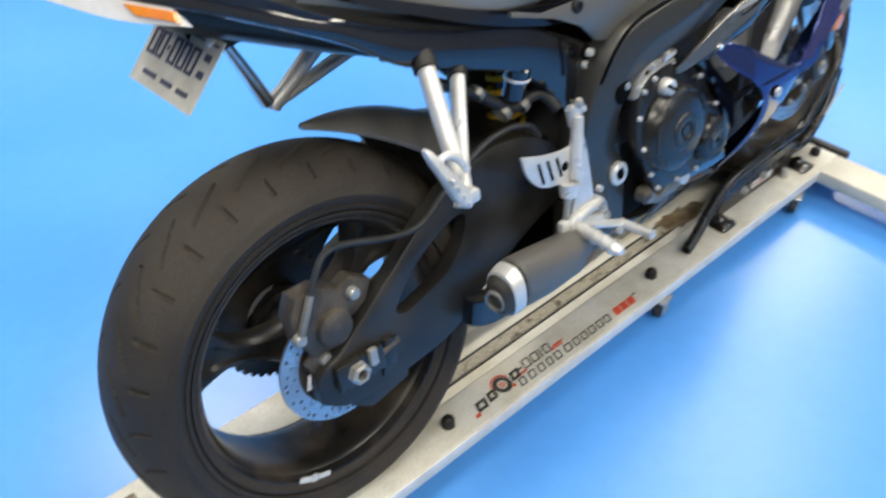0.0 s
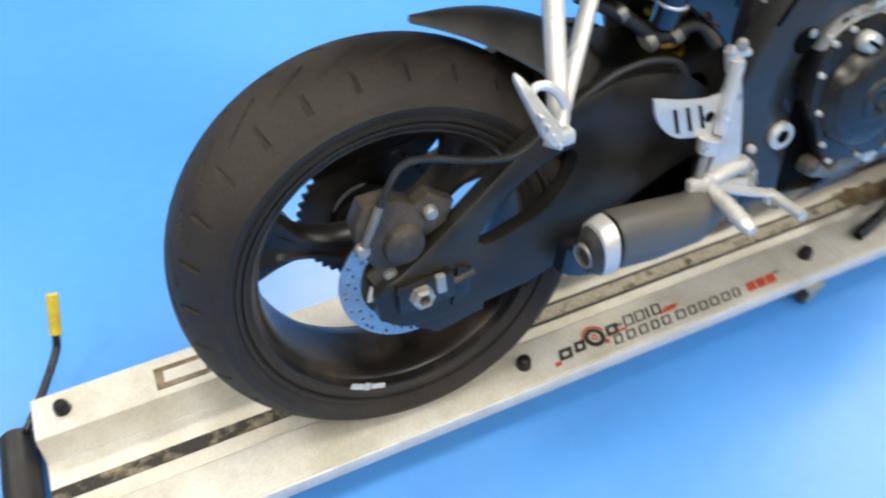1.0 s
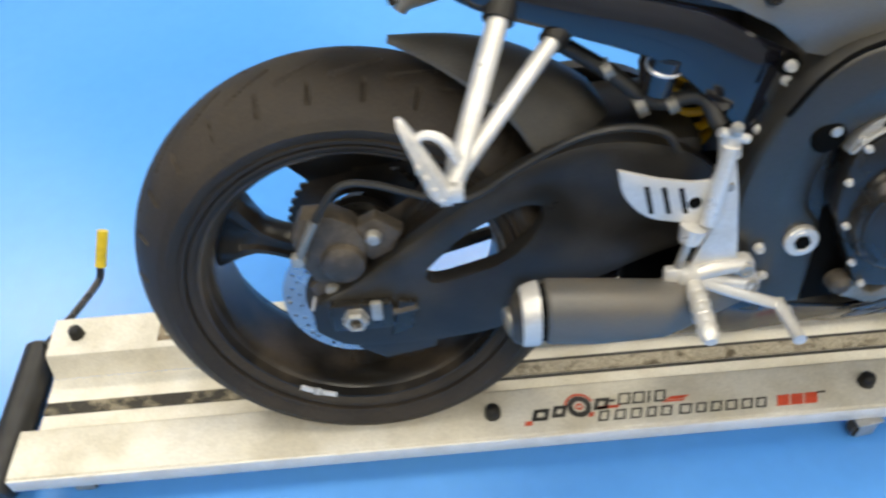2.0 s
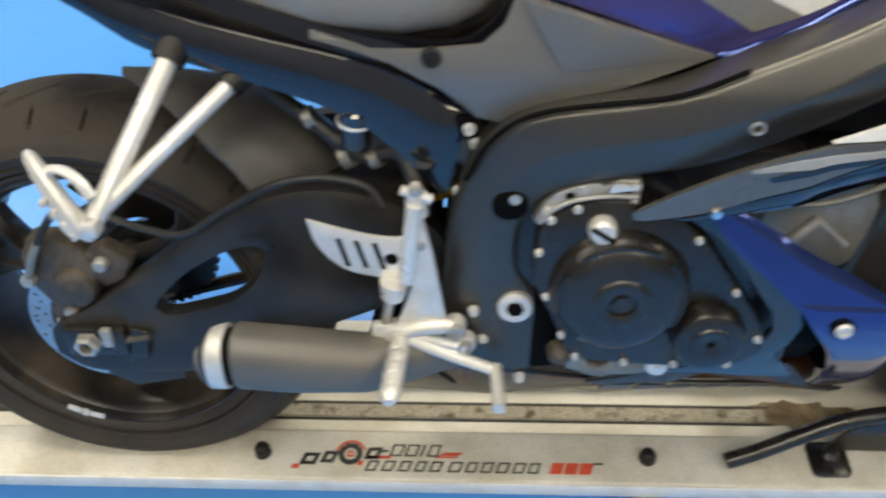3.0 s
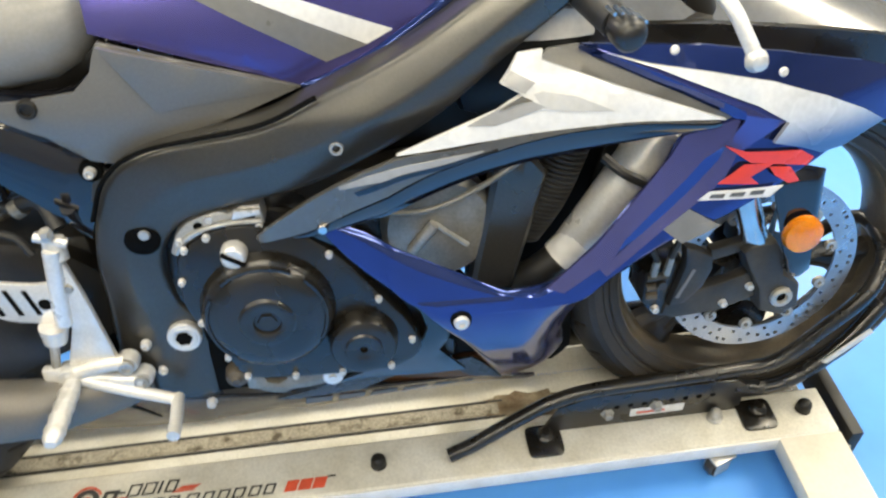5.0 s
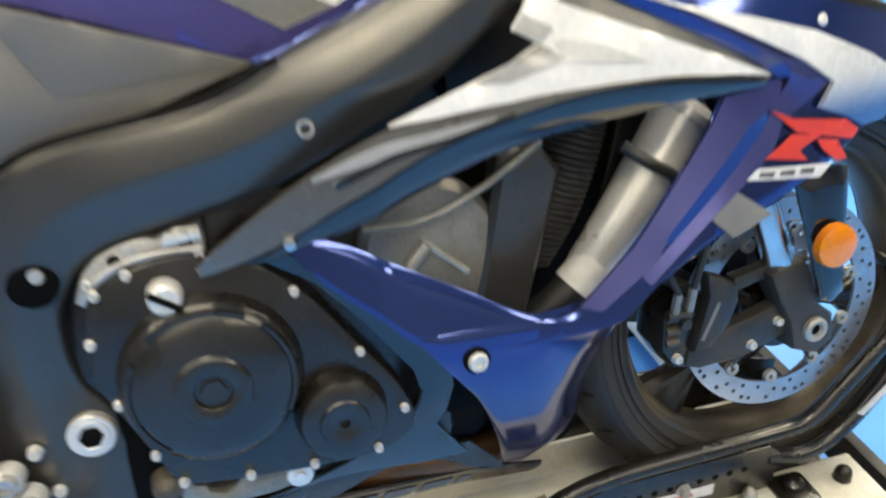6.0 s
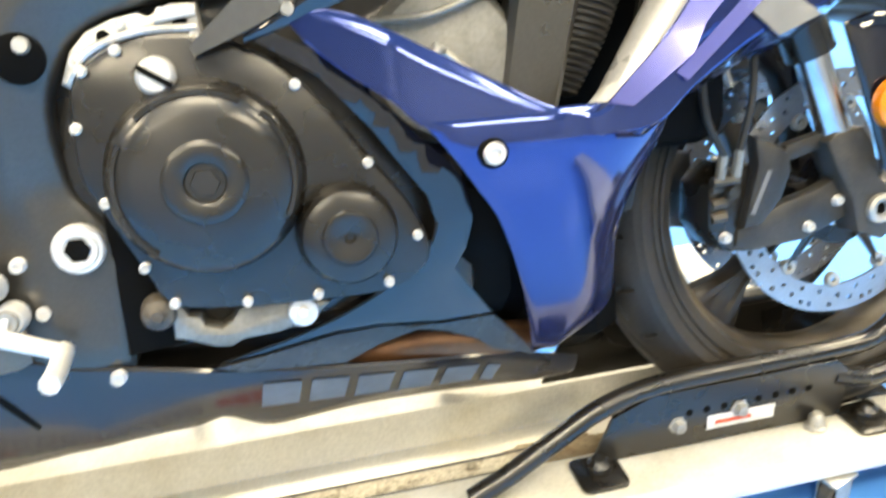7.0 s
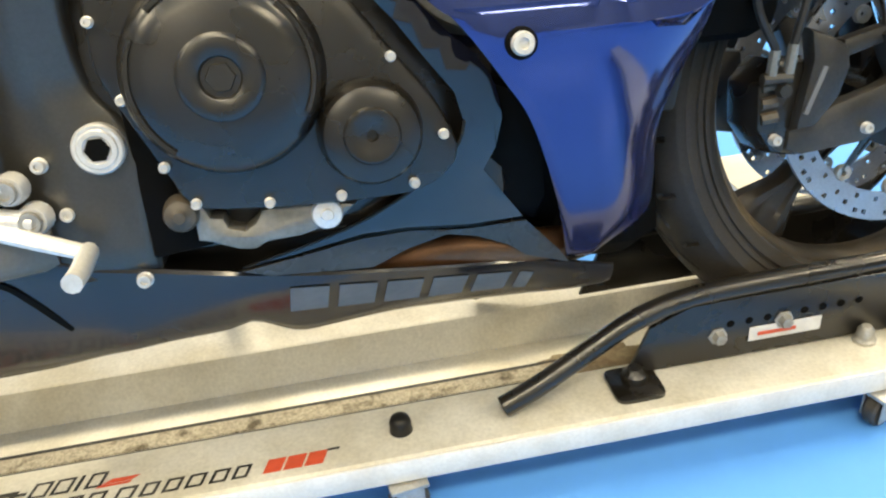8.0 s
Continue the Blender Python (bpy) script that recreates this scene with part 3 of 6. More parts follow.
def glyph(x, y, w, h, slant, stroke, material, solid_bar=False):
    """One slanted plain shape: a hollow frame, or a full bar."""
    bm = bmesh.new()
    if solid_bar:
        bar(x, y, w, h, slant, Z, bm)
    else:
        bar(x, y, w, stroke, slant, Z, bm)
        bar(x + slant * (h - stroke), y + h - stroke, w, stroke, slant, Z, bm)
        bar(x + slant * stroke, y + stroke, stroke * 1.2, h - 2 * stroke, slant, Z, bm)
        bar(x + w - stroke * 1.2 + slant * stroke, y + stroke, stroke * 1.2, h - 2 * stroke, slant, Z, bm)
    part("decal_bar", bm, material, dolly, "plain slanted decal shape")


for x, w in ((0.246, 0.026), (0.279, 0.022), (0.348, 0.024)):
    glyph(x, -0.166 + 0.11 * (x - 0.246), w, 0.021, 0.35, 0.006, M_INK)
glyph(0.376, -0.142, 0.011, 0.004, 0.35, 0, M_INK, True)
for x, w in ((0.389, 0.02), (0.413, 0.02), (0.438, 0.004), (0.449, 0.018)):
    glyph(x, -0.149, w, 0.0215, 0.3, 0.0028, M_INK, w < 0.01)
for x, w in ((0.352, 0.02), (0.378, 0.021), (0.404, 0.021), (0.43, 0.019), (0.453, 0.021), (0.483, 0.023), (0.51, 0.02), (0.534, 0.021), (0.558, 0.022), (0.584, 0.021), (0.608, 0.02)):
    glyph(x, -0.1755, w - 0.003, 0.0185, 0.35, 0.0029, M_INK)
for x, w in ((0.642, 0.0185), (0.664, 0.0195), (0.687, 0.0195)):
    glyph(x, -0.1755, w + 0.001, 0.0195, 0.35, 0.0072, M_SCARLET, True)
for x, y, w, h, k in ((0.234, -0.173, 0.012, 0.008, 0.3), (0.355, -0.1535, 0.036, 0.005, 0.3), (0.462, -0.151, 0.034, 0.003, 1.6), (0.468, -0.147, 0.03, 0.006, 1.8), (0.338, -0.166, 0.008, 0.008, 0.5)):
    glyph(x, y, w, h, k, 0, M_SCARLET, True)
glyph(0.713, -0.158, 0.014, 0.003, 0.2, 0, M_INK, True)
part("decal_ring", lathe([(0.0105, 0), (0.0195, 0), (0.0195, 0.0005), (0.0105, 0.0005)], (0.327, -0.146, TOP + 0.0002), (0, 0, 1), 32), M_INK, dolly, "black decal ring")
part("decal_arc", lathe([(0.0205, 0), (0.0245, 0), (0.0245, 0.0005), (0.0205, 0.0005)], (0.327, -0.146, TOP + 0.0002), (0, 0, 1), 24, start=20, turn=150), M_SCARLET, dolly, "red decal arc")
part("decal_hub", lathe([(0.003, 0), (0.0062, 0), (0.0062, 0.0005), (0.003, 0.0005)], (0.327, -0.146, TOP + 0.0002), (0, 0, 1), 16), M_SCARLET, dolly)


# ---------------------------------------------------------------- the motorcycle, leaning on its far-side stand
bike = thing("motorcycle", "black, violet and white sport motorcycle leaning on a wheeled dolly", "motorcycle",
             Matrix.Translation((0, -0.07, 0.038)) @ Matrix.Rotation(radians(-11.5), 4, "X"))
REAR, FRONT = Vector((0, 0, 0.315)), Vector((1.415, 0, 0.333))


def tyre(centre, big, bead, half, crown, step, front=False):
    """A tyre with sunk tread grooves."""
    prof = [(bead, -0.80 * half), (bead + 0.006, -0.86 * half), (bead + 0.010, -0.90 * half), (bead + 0.0135, -0.90 * half), (bead + 0.0145, -0.85 * half), (bead + 0.0175, -0.85 * half), (bead + 0.0185, -0.935 * half), (bead + 0.024, -0.955 * half), (bead + 0.0255, -0.925 * half), (bead + 0.028, -0.935 * half), (bead + 0.035, -half)]
    shoulder = big - crown * 0.62
    prof += [((bead + 0.035 + shoulder) / 2, -1.015 * half), (shoulder - 0.004, -0.995 * half)]
    side = len(prof)
    arc = 58
    for k in range(arc + 1):
        f = -0.97 + 1.94 * k / arc
        prof.append((big - (big - shoulder) * abs(f) ** 2.3, f * half))
    tail = [(r, -y) for r, y in prof[:side][::-1]]
    full = prof + tail
    n = 840
    bm = bmesh.new()
    rows = []
    for i in range(n):
        a = 2 * math.pi * i / n
        row = []
        for j, (r, y) in enumerate(full):
            if side <= j <= side + arc:
                f = abs(y) / half
                ph = (a / step + (0.5 if y > 0 else 0.0)) % 1.0
                line = 0.30 + 0.05 * f
                second = 0.10 + 0.40 * ph ** 0.8
                w = 0.0031 / (step * big)
                if (0.52 < f < 0.80 and abs(ph - line) < w) or (0.04 < ph < 0.94 and abs(f - second) < 0.019):
                    r -= 0.0055
            row.append(centre + Vector((r * math.cos(a), y, r * math.sin(a))))
        rows.append(row)
    grid(bm, rows, close_u=True)
    return bm


def drilled_disc(centre, y, r0, r1, rows=6, cells=150):
    """A brake disc with through holes."""
    bm = bmesh.new()
    th = 0.0045
    keep = set()
    for i in range(cells):
        for j in range(rows):
            k = i % 15
            if (j, k) not in ((1, 2), (4, 5), (2, 7), (3, 10), (1, 12), (4, 13), (4, 0)):
                keep.add((i, j))
    vs = {}

    def vert(i, j, s):
        key = (i % cells, j, s)
        if key not in vs:
            a, r = 2 * math.pi * i / cells, r0 + (r1 - r0) * j / rows
            vs[key] = bm.verts.new(centre + Vector((r * math.cos(a), y + s * th / 2, r * math.sin(a))))
        return vs[key]

    for i, j in keep:
        for s in (-1, 1):
            bm.faces.new([vert(i, j, s), vert(i + 1, j, s), vert(i + 1, j + 1, s), vert(i, j + 1, s)])
        for (di, dj), (p, q) in (((-1, 0), ((i, j), (i, j + 1))), ((1, 0), ((i + 1, j), (i + 1, j + 1))), ((0, -1), ((i, j), (i + 1, j))), ((0, 1), ((i, j + 1), (i + 1, j + 1)))):
            if ((i + di) % cells, j + dj) not in keep:
                bm.faces.new([vert(*p, -1), vert(*q, -1), vert(*q, 1), vert(*p, 1)])
    return bm


def rim(centre, half, bead=0.2195):
    lip = [(bead, -half), (bead + 0.009, -half), (bead + 0.010, -half + 0.004), (bead - 0.001, -half + 0.009), (bead - 0.007, -half + 0.014), (bead - 0.012, -half + 0.022), (bead - 0.015, -half + 0.04)]
    prof = lip + [(r, -y) for r, y in lip[::-1]] + [(bead, half - 0.003), (bead - 0.005, half - 0.012), (bead - 0.009, half - 0.024), (bead - 0.011, 0.0), (bead - 0.009, -half + 0.024), (bead - 0.005, -half + 0.012)]
    prof.append(prof[0])
    return lathe(prof, centre, (0, 1, 0), 96)


def spoke(centre, angle, depth, r0=0.03, r1=0.207, wide=1.0):
    """A cast spoke: broad at the hub, waisted, flaring into the rim, with a hollowed face."""
    bm = bmesh.new()
    rows = []
    u = Vector((math.cos(radians(angle)), 0, math.sin(radians(angle))))
    v = Vector((-u.z, 0, u.x))
    for k in range(13):
        f = k / 12
        r = r0 + (r1 - r0) * f
        w = 0.042 - 0.024 * math.sin(math.pi * min(1, f * 1.1)) + 0.030 * max(0, f - 0.66) / 0.34
        w *= wide
        d = depth * (1 - 0.25 * f)
        c = centre + u * r
        loop = [(-w, -0.55 * d), (-0.75 * w, -d), (-0.45 * w, -d), (-0.3 * w, -0.75 * d), (0.3 * w, -0.75 * d), (0.45 * w, -d), (0.75 * w, -d), (w, -0.55 * d),
                (w, 0.55 * d), (0.7 * w, d), (-0.7 * w, d), (-w, 0.55 * d)]
        rows.append([c + v * a + Vector((0, y, 0)) for a, y in loop])
    return loft(rows, bm)


# rear wheel
rear = part("rear_wheel", rim(REAR, 0.078), M_RIM, bike, "dusty black cast rear wheel")
part("tyre", tyre(REAR, 0.322, 0.221, 0.0955, 0.085, 0.225), M_TYRE, rear, "worn black rear tyre with curved grooves", 45)
for a in (158, 278, 38):
    part("spoke", spoke(REAR, a, 0.03), M_RIM, rear)
part("hub", lathe([(0.0, -0.075), (0.036, -0.075), (0.042, -0.06), (0.05, -0.045), (0.05, 0.05), (0.06, 0.055), (0.06, 0.075), (0, 0.075)], REAR, (0, 1, 0), 32), M_RIM, rear)
part("brake_disc", drilled_disc(REAR, -0.092, 0.073, 0.104, 6, 120), M_DISC, rear, "drilled steel rear brake disc")
part("disc_carrier", lathe([(0.04, 0.003), (0.073, 0.003), (0.073, -0.003), (0.04, -0.003), (0.04, 0.003)], REAR + Vector((0, -0.09, 0)), (0, 1, 0), 32), M_RIM, rear)
mark = bmesh.new()
for a0, a1, w in ((-121, -115.5, 0.009), (-115, -112.5, 0.013), (-112, -106, 0.008)):
    lathe([(0.2185 - w / 2, -0.0805), (0.2185 + w / 2, -0.0805)], REAR, (0, 1, 0), 10, mark, start=-a1, turn=a1 - a0)
ext = bmesh.ops.extrude_face_region(mark, geom=list(mark.faces))
bmesh.ops.translate(mark, verts=[v for v in ext["geom"] if isinstance(v, bmesh.types.BMVert)], vec=(0, 0.003, 0))
part("wheel_weight", mark, M_STICKER, rear, "silver balance weight on the rim edge")

# front wheel
fore = part("front_wheel", rim(FRONT, 0.05, 0.2215), M_RIMDUST, bike, "dusty black cast front wheel")
part("tyre", tyre(FRONT, 0.304, 0.223, 0.064, 0.058, 0.24, True), M_SIDEWALL, fore, "black front tyre", 45)
for a in (225, 345, 105):
    part("spoke", spoke(FRONT, a, 0.022, 0.03, 0.209, 0.62), M_RIM, fore)
part("hub", lathe([(0.0, -0.07), (0.026, -0.07), (0.032, -0.055), (0.036, 0.055), (0.026, 0.07), (0.0, 0.07)], FRONT, (0, 1, 0), 32), M_RIM, fore)
for y in (-0.060, 0.060):
    disc = part("brake_disc", drilled_disc(FRONT, y, 0.116, 0.150), M_DISC, fore, "drilled steel front brake disc")
    carrier = bmesh.new()
    lathe([(0.04, 0.003), (0.062, 0.003), (0.062, -0.003), (0.04, -0.003), (0.04, 0.003)], FRONT + Vector((0, y, 0)), (0, 1, 0), 40, carrier)
    for k in range(5):
        a = radians(14 + 72 * k)
        u = Vector((math.cos(a), 0, math.sin(a)))
        tube([FRONT + u * 0.055 + Vector((0, y, 0)), FRONT + u * 0.108 + Vector((0, y, 0))], (0.017, 0.0085), 8, 4, carrier, flat=0.25)
    part("disc_carrier", carrier, M_BLACK, disc)
    button = None
    for k in range(10):
        a = radians(14 + 36 * k)
        q = FRONT + Vector((0.109 * math.cos(a), y - 0.003 if y < 0 else y + 0.003, 0.109 * math.sin(a)))
        if button is None:
            button = part("disc_button", lathe([(0.0035, 0.001), (0.006, 0.002), (0.009, 0.002), (0.010, 0.0), (0.010, -0.005), (0.0035, -0.005), (0.0035, 0.001)], (0, 0, 0), (0, -1, 0), 16), M_SILVER, disc, "steel disc rivet")
            button.matrix_basis = Matrix.Translation(q)
        else:
            spread("disc_button", button, disc, [Matrix.Translation(q)])

# chain sprocket on the far side
gear = bmesh.new()
rows = []
for k in range(172):
    r = 0.115 + (0.006 if k % 4 in (1, 2) else 0.0)
    a = 2 * math.pi * k / 172
    u = Vector((math.cos(a), 0, math.sin(a)))
    rows.append([REAR + u * q + Vector((0, y, 0)) for q, y in ((0.058, 0.088), (r - 0.006, 0.088), (r - 0.006, 0.095), (0.058, 0.095))])
grid(gear, rows, close_u=True, close_v=True)
part("sprocket", gear, M_RIM, rear, "dark rear chain sprocket")
for z0, z1 in ((0.418, 0.455), (0.214, 0.372)):
    part("chain", tube([(0.0, 0.092, z0), (0.56, 0.092, z1)], 0.011, 6, 3, flat=0.6), M_RIM, bike, "dirty drive chain run")
part("chain_guard", prism([(-0.10, 0.43), (0.0, 0.452), (0.20, 0.478), (0.42, 0.50), (0.42, 0.47), (0.10, 0.43), (-0.07, 0.40)], 0.085, 0.105, 0.003), M_PLASTIC, bike, "black chain guard")

# swingarm with its opening
arm_outer = [(-0.060, 0.280), (-0.056, 0.325), (-0.01, 0.352), (0.045, 0.389), (0.115, 0.440), (0.185, 0.492), (0.26, 0.530), (0.34, 0.545), (0.43, 0.525), (0.49, 0.47), (0.485, 0.40), (0.41, 0.37), (0.31, 0.325), (0.21, 0.266), (0.13, 0.250), (0.05, 0.246), (-0.02, 0.252)]
arm_inner = [(0.098, 0.361), (0.101, 0.371), (0.110, 0.382), (0.127, 0.400), (0.145, 0.417), (0.166, 0.432), (0.187, 0.444), (0.208, 0.455), (0.228, 0.462), (0.244, 0.464), (0.256, 0.460), (0.259, 0.446), (0.252, 0.426), (0.239, 0.405), (0.218, 0.385), (0.196, 0.371), (0.168, 0.362), (0.139, 0.354), (0.121, 0.350), (0.107, 0.351)]
far_outer = [(-0.060, 0.285), (-0.056, 0.325), (-0.01, 0.352), (0.045, 0.389), (0.115, 0.440), (0.185, 0.492), (0.26, 0.530), (0.34, 0.545), (0.43, 0.525), (0.49, 0.47), (0.485, 0.42), (0.41, 0.405), (0.31, 0.398), (0.21, 0.372), (0.13, 0.345), (0.05, 0.305), (-0.02, 0.275)]
far_inner = [(0.110, 0.372), (0.118, 0.386), (0.145, 0.410), (0.19, 0.437), (0.225, 0.452), (0.25, 0.458), (0.262, 0.448), (0.25, 0.425), (0.22, 0.405), (0.17, 0.385), (0.13, 0.370)]
for s in (-1, 1):
    arm = ring_plate(arm_outer if s < 0 else far_outer, arm_inner if s < 0 else far_inner, s * 0.128, s * 0.098, 90, soft=-s * 0.003)
    part("swingarm_side", arm, M_SWING, bike, "satin black swingarm side with an opening")
cross = rbox(0.30, 0.47, -0.098, 0.098, 0.40, 0.53, 0.02)
part("swingarm_bridge", cross, M_SWING, bike)
block = rbox(-0.034, 0.052, -0.143, -0.128, 0.292, 0.338, 0.004)
axle = part("axle_block", block, M_BLACK, bike, "black chain adjuster block")
part("axle_nut", lathe([(0.0095, 0.006), (0.0095, 0.012), (0.013, 0.013), (0.0175, 0.010), (0.0175, 0.0), (0.021, -0.001), (0.021, -0.004), (0.0095, -0.004), (0.0095, 0.006)], (0, -0.1435, 0.315), (0, -1, 0), 6), M_SILVER, axle, "dirty steel axle nut", 20)
part("axle_cap", lathe([(0, 0), (0.0095, 0), (0.0095, -0.02), (0, -0.02)], (0, -0.146, 0.315), (0, -1, 0), 16), M_CALIPER, axle)
part("adjuster_clip", rbox(0.022, 0.037, -0.150, -0.140, 0.312, 0.343, 0.003), M_SILVER, axle, "pale metal clip")
part("adjuster_bolt", tube([(0.05, -0.136, 0.315), (0.085, -0.136, 0.322)], 0.0055, 8, 3), M_CALIPER, axle)
part("adjuster_tail", prism([(0.045, 0.272), (0.075, 0.285), (0.083, 0.33), (0.06, 0.335)], -0.138, -0.129, 0.003), M_BLACK, axle)

# Dark plate added to cover the lower front part of the disc.
part("disc_cover_plate", prism([(-0.012, 0.30), (-0.006, 0.232), (0.03, 0.208), (0.105, 0.222), (0.115, 0.28), (0.05, 0.31)], -0.113, -0.108, 0.002), M_SWING, bike, "dark plate added over the lower rear brake disc")
# Near-black filler added where the space by the linkage is only shade.
part("linkage_shade_filler", rbox(0.385, 0.57, -0.06, -0.03, 0.26, 0.47, 0.01), M_DARKIN, bike, "near-black filler added as shade by the linkage")
part("torque_arm", prism([(-0.03, 0.285), (0.02, 0.262), (0.085, 0.255), (0.09, 0.285), (0.04, 0.30)], -0.108, -0.097, 0.003), M_CALIPER, axle, "dusty brake torque arm")
# rear caliper and hose
cal = bmesh.new()
prism([(-0.068, 0.395), (-0.072, 0.435), (-0.055, 0.466), (-0.016, 0.466), (0.012, 0.45), (0.028, 0.42), (0.022, 0.385), (-0.008, 0.352), (-0.05, 0.36)], -0.117, -0.078, 0.007, cal)
lathe([(0, 0.012), (0.02, 0.012), (0.028, 0.008), (0.031, 0.0), (0.031, -0.02)], (-0.008, -0.118, 0.392), (0, -1, 0), 28, cal)
rear_cal = part("rear_brake_caliper", cal, M_CALIPER, bike, "dusty brown-grey rear brake caliper")
part("caliper_arm", prism([(-0.01, 0.43), (0.04, 0.455), (0.075, 0.43), (0.06, 0.40), (0.03, 0.385)], -0.112, -0.084, 0.006), M_CALIPER, rear_cal)
for q in ((0.036, -0.116, 0.428), (-0.066, -0.12, 0.405), (-0.03, -0.108, 0.342)):
    part("caliper_bolt", lathe([(0, 0.009), (0.008, 0.008), (0.0105, 0.004), (0.0105, -0.004), (0, -0.004)], q, (0, -1, 0), 12), M_SILVER, rear_cal, "pale steel bolt")
part("caliper_bracket", prism([(-0.045, 0.30), (-0.062, 0.345), (-0.03, 0.372), (0.02, 0.365), (0.03, 0.33), (0.0, 0.29)], -0.108, -0.094, 0.004), M_CALIPER, rear_cal)
part("pad_spring", prism([(-0.068, 0.30), (-0.06, 0.325), (-0.045, 0.318), (-0.048, 0.298)], -0.104, -0.098, 0.002), M_STICKER, rear_cal, "small pale metal tab")
hose = tube([(-0.064, -0.122, 0.408), (-0.05, -0.125, 0.44), (-0.022, -0.122, 0.485), (0.005, -0.118, 0.512), (0.045, -0.115, 0.508), (0.11, -0.122, 0.488), (0.165, -0.13, 0.486), (0.22, -0.135, 0.522), (0.29, -0.14, 0.562), (0.35, -0.14, 0.572), (0.40, -0.14, 0.560), (0.418, -0.145, 0.535)], 0.0052, 8, 70)
part("brake_hose", hose, M_HOSE, bike, "black rubber brake hose")
part("hose_spring", tube([(-0.063, -0.1225, 0.412), (-0.048, -0.1255, 0.443), (-0.035, -0.124, 0.466)], 0.0062, 8, 10), M_COVER, bike, "metal hose end")

# hugger over the rear tyre
hug = bmesh.new()
rows = []
for k in range(31):
    f = k / 30
    a = radians(77 - 60 * f)
    half = 0.003 + 0.094 * min(1, f / 0.42) ** 0.95
    crown = 0.349 + 0.072 * min(1, f / 0.66) ** 1.3
    edge = 0.344 - 0.045 * max(0, (f - 0.45) / 0.55)
    row = []
    for j in range(17):
        g = -1 + j / 8
        r = crown + (edge - crown) * abs(g) ** 2.2
        row.append(REAR + Vector((r * math.cos(a), g * half * 1.06, r * math.sin(a))))
    rows.append(row)
back = [[REAR + (p - REAR) * 0.985 for p in row] for row in rows]
grid(hug, [r + b[::-1] for r, b in zip(rows, back)], close_v=True)
part("rear_hugger", hug, M_DUSTPLASTIC, bike, "matt black rear mudguard")

# shock with its yellow spring
shock = tube([(0.462, -0.012, 0.43), (0.492, -0.012, 0.66)], 0.018, 12, 4)
damper = part("rear_shock", shock, M_BLACK, bike, "black rear shock absorber")
coil = [Vector((0.466 + 0.021 * k / 100, -0.012, 0.47 + 0.14 * k / 100)) + Vector((0.031 * math.cos(k * 0.38), 0.031 * math.sin(k * 0.38), 0)) for k in range(101)]
part("coil_spring", tube(coil, 0.006, 7, 200, smooth=True), M_SPRING, damper, "yellow coil spring")

# passenger foot peg hangers
def hanger(top1, top2, joint, foot, name_label):
    bm = bmesh.new()
    j = Vector(joint)
    for t, w in ((Vector(top1), 0.0142), (Vector(top2), 0.0122)):
        tube([t, t.lerp(j, 0.12), t.lerp(j, 0.55), j], (w, w * 0.92), 12, 14, bm, flat=0.8)
    tube([j.lerp(Vector(top1), 0.12), j, foot], (0.0145, 0.0115), 12, 6, bm, flat=0.85)
    made = part("passenger_peg_hanger", bm, M_PEG, bike, name_label)
    for t, w in ((Vector(top1), 0.0142), (Vector(top2), 0.0122)):
        part("hanger_mount", tube([t + (t - j) * 0.14, t.lerp(j, 0.02)], w * 1.25, 12, 3), M_PLASTIC, made, "black hanger mount")
    return made


right = hanger((0.203, -0.152, 0.722), (0.262, -0.146, 0.69), (0.142, -0.272, 0.603), (0.128, -0.282, 0.582), "pale alloy passenger foot rest hanger")
peg = bmesh.new()
rows = []
for f, w, d in ((0, 0.009, 0.010), (0.12, 0.0115, 0.011), (0.45, 0.0085, 0.010), (0.75, 0.0065, 0.009), (0.93, 0.0045, 0.007), (1.0, 0.0022, 0.003)):
    c = Vector((0.128, -0.290, 0.596)).lerp(Vector((0.090, -0.272, 0.676)), f)
    u, v = Vector((0.88, 0, 0.47)), Vector((0, 1, 0))
    rows.append([c + u * w * a + v * d * b for a, b in ((-1, -0.6), (-0.7, -1), (0.7, -1), (1, -0.6), (1, 0.6), (0.7, 1), (-0.7, 1), (-1, 0.6))])
loft(rows, peg)
tube([(0.146, -0.280, 0.628), (0.138, -0.278, 0.644), (0.126, -0.276, 0.655), (0.112, -0.276, 0.657), (0.104, -0.278, 0.648)], (0.0062, 0.005), 8, 16, peg)
for k in range(4):
    rbox(0.104 + 0.0072 * k, 0.1085 + 0.0072 * k, -0.303, -0.292, 0.628 - 0.013 * k, 0.636 - 0.013 * k, 0.0015, peg)
rbox(0.122, 0.150, -0.298, -0.276, 0.588, 0.606, 0.004, peg)
part("folded_peg", peg, M_PEG, right, "folded alloy foot peg")
part("peg_bolt", lathe([(0, 0.008), (0.006, 0.008), (0.009, 0.004), (0.009, -0.004), (0, -0.004)], (0.140, -0.287, 0.598), (0, -1, 0), 12), M_SILVER, right)
left = hanger((0.222, 0.10, 0.742), (0.29, 0.10, 0.705), (0.100, 0.104, 0.657), (0.094, 0.104, 0.648), "dark-ended alloy passenger foot rest hanger")
part("folded_peg", tube([(0.09, 0.108, 0.660), (0.068, 0.106, 0.715), (0.046, 0.102, 0.765)], (0.013, 0.0085), 10, 8), M_CHROME, left, "folded alloy foot peg")

# frame spar
def frame_y(x, z):
    return -0.174 - 0.056 * min(1, max(0, (z - 0.46) / 0.25)) - 0.012 * math.sin(min(1, max(0, (x - 0.6) / 0.4)) * math.pi)


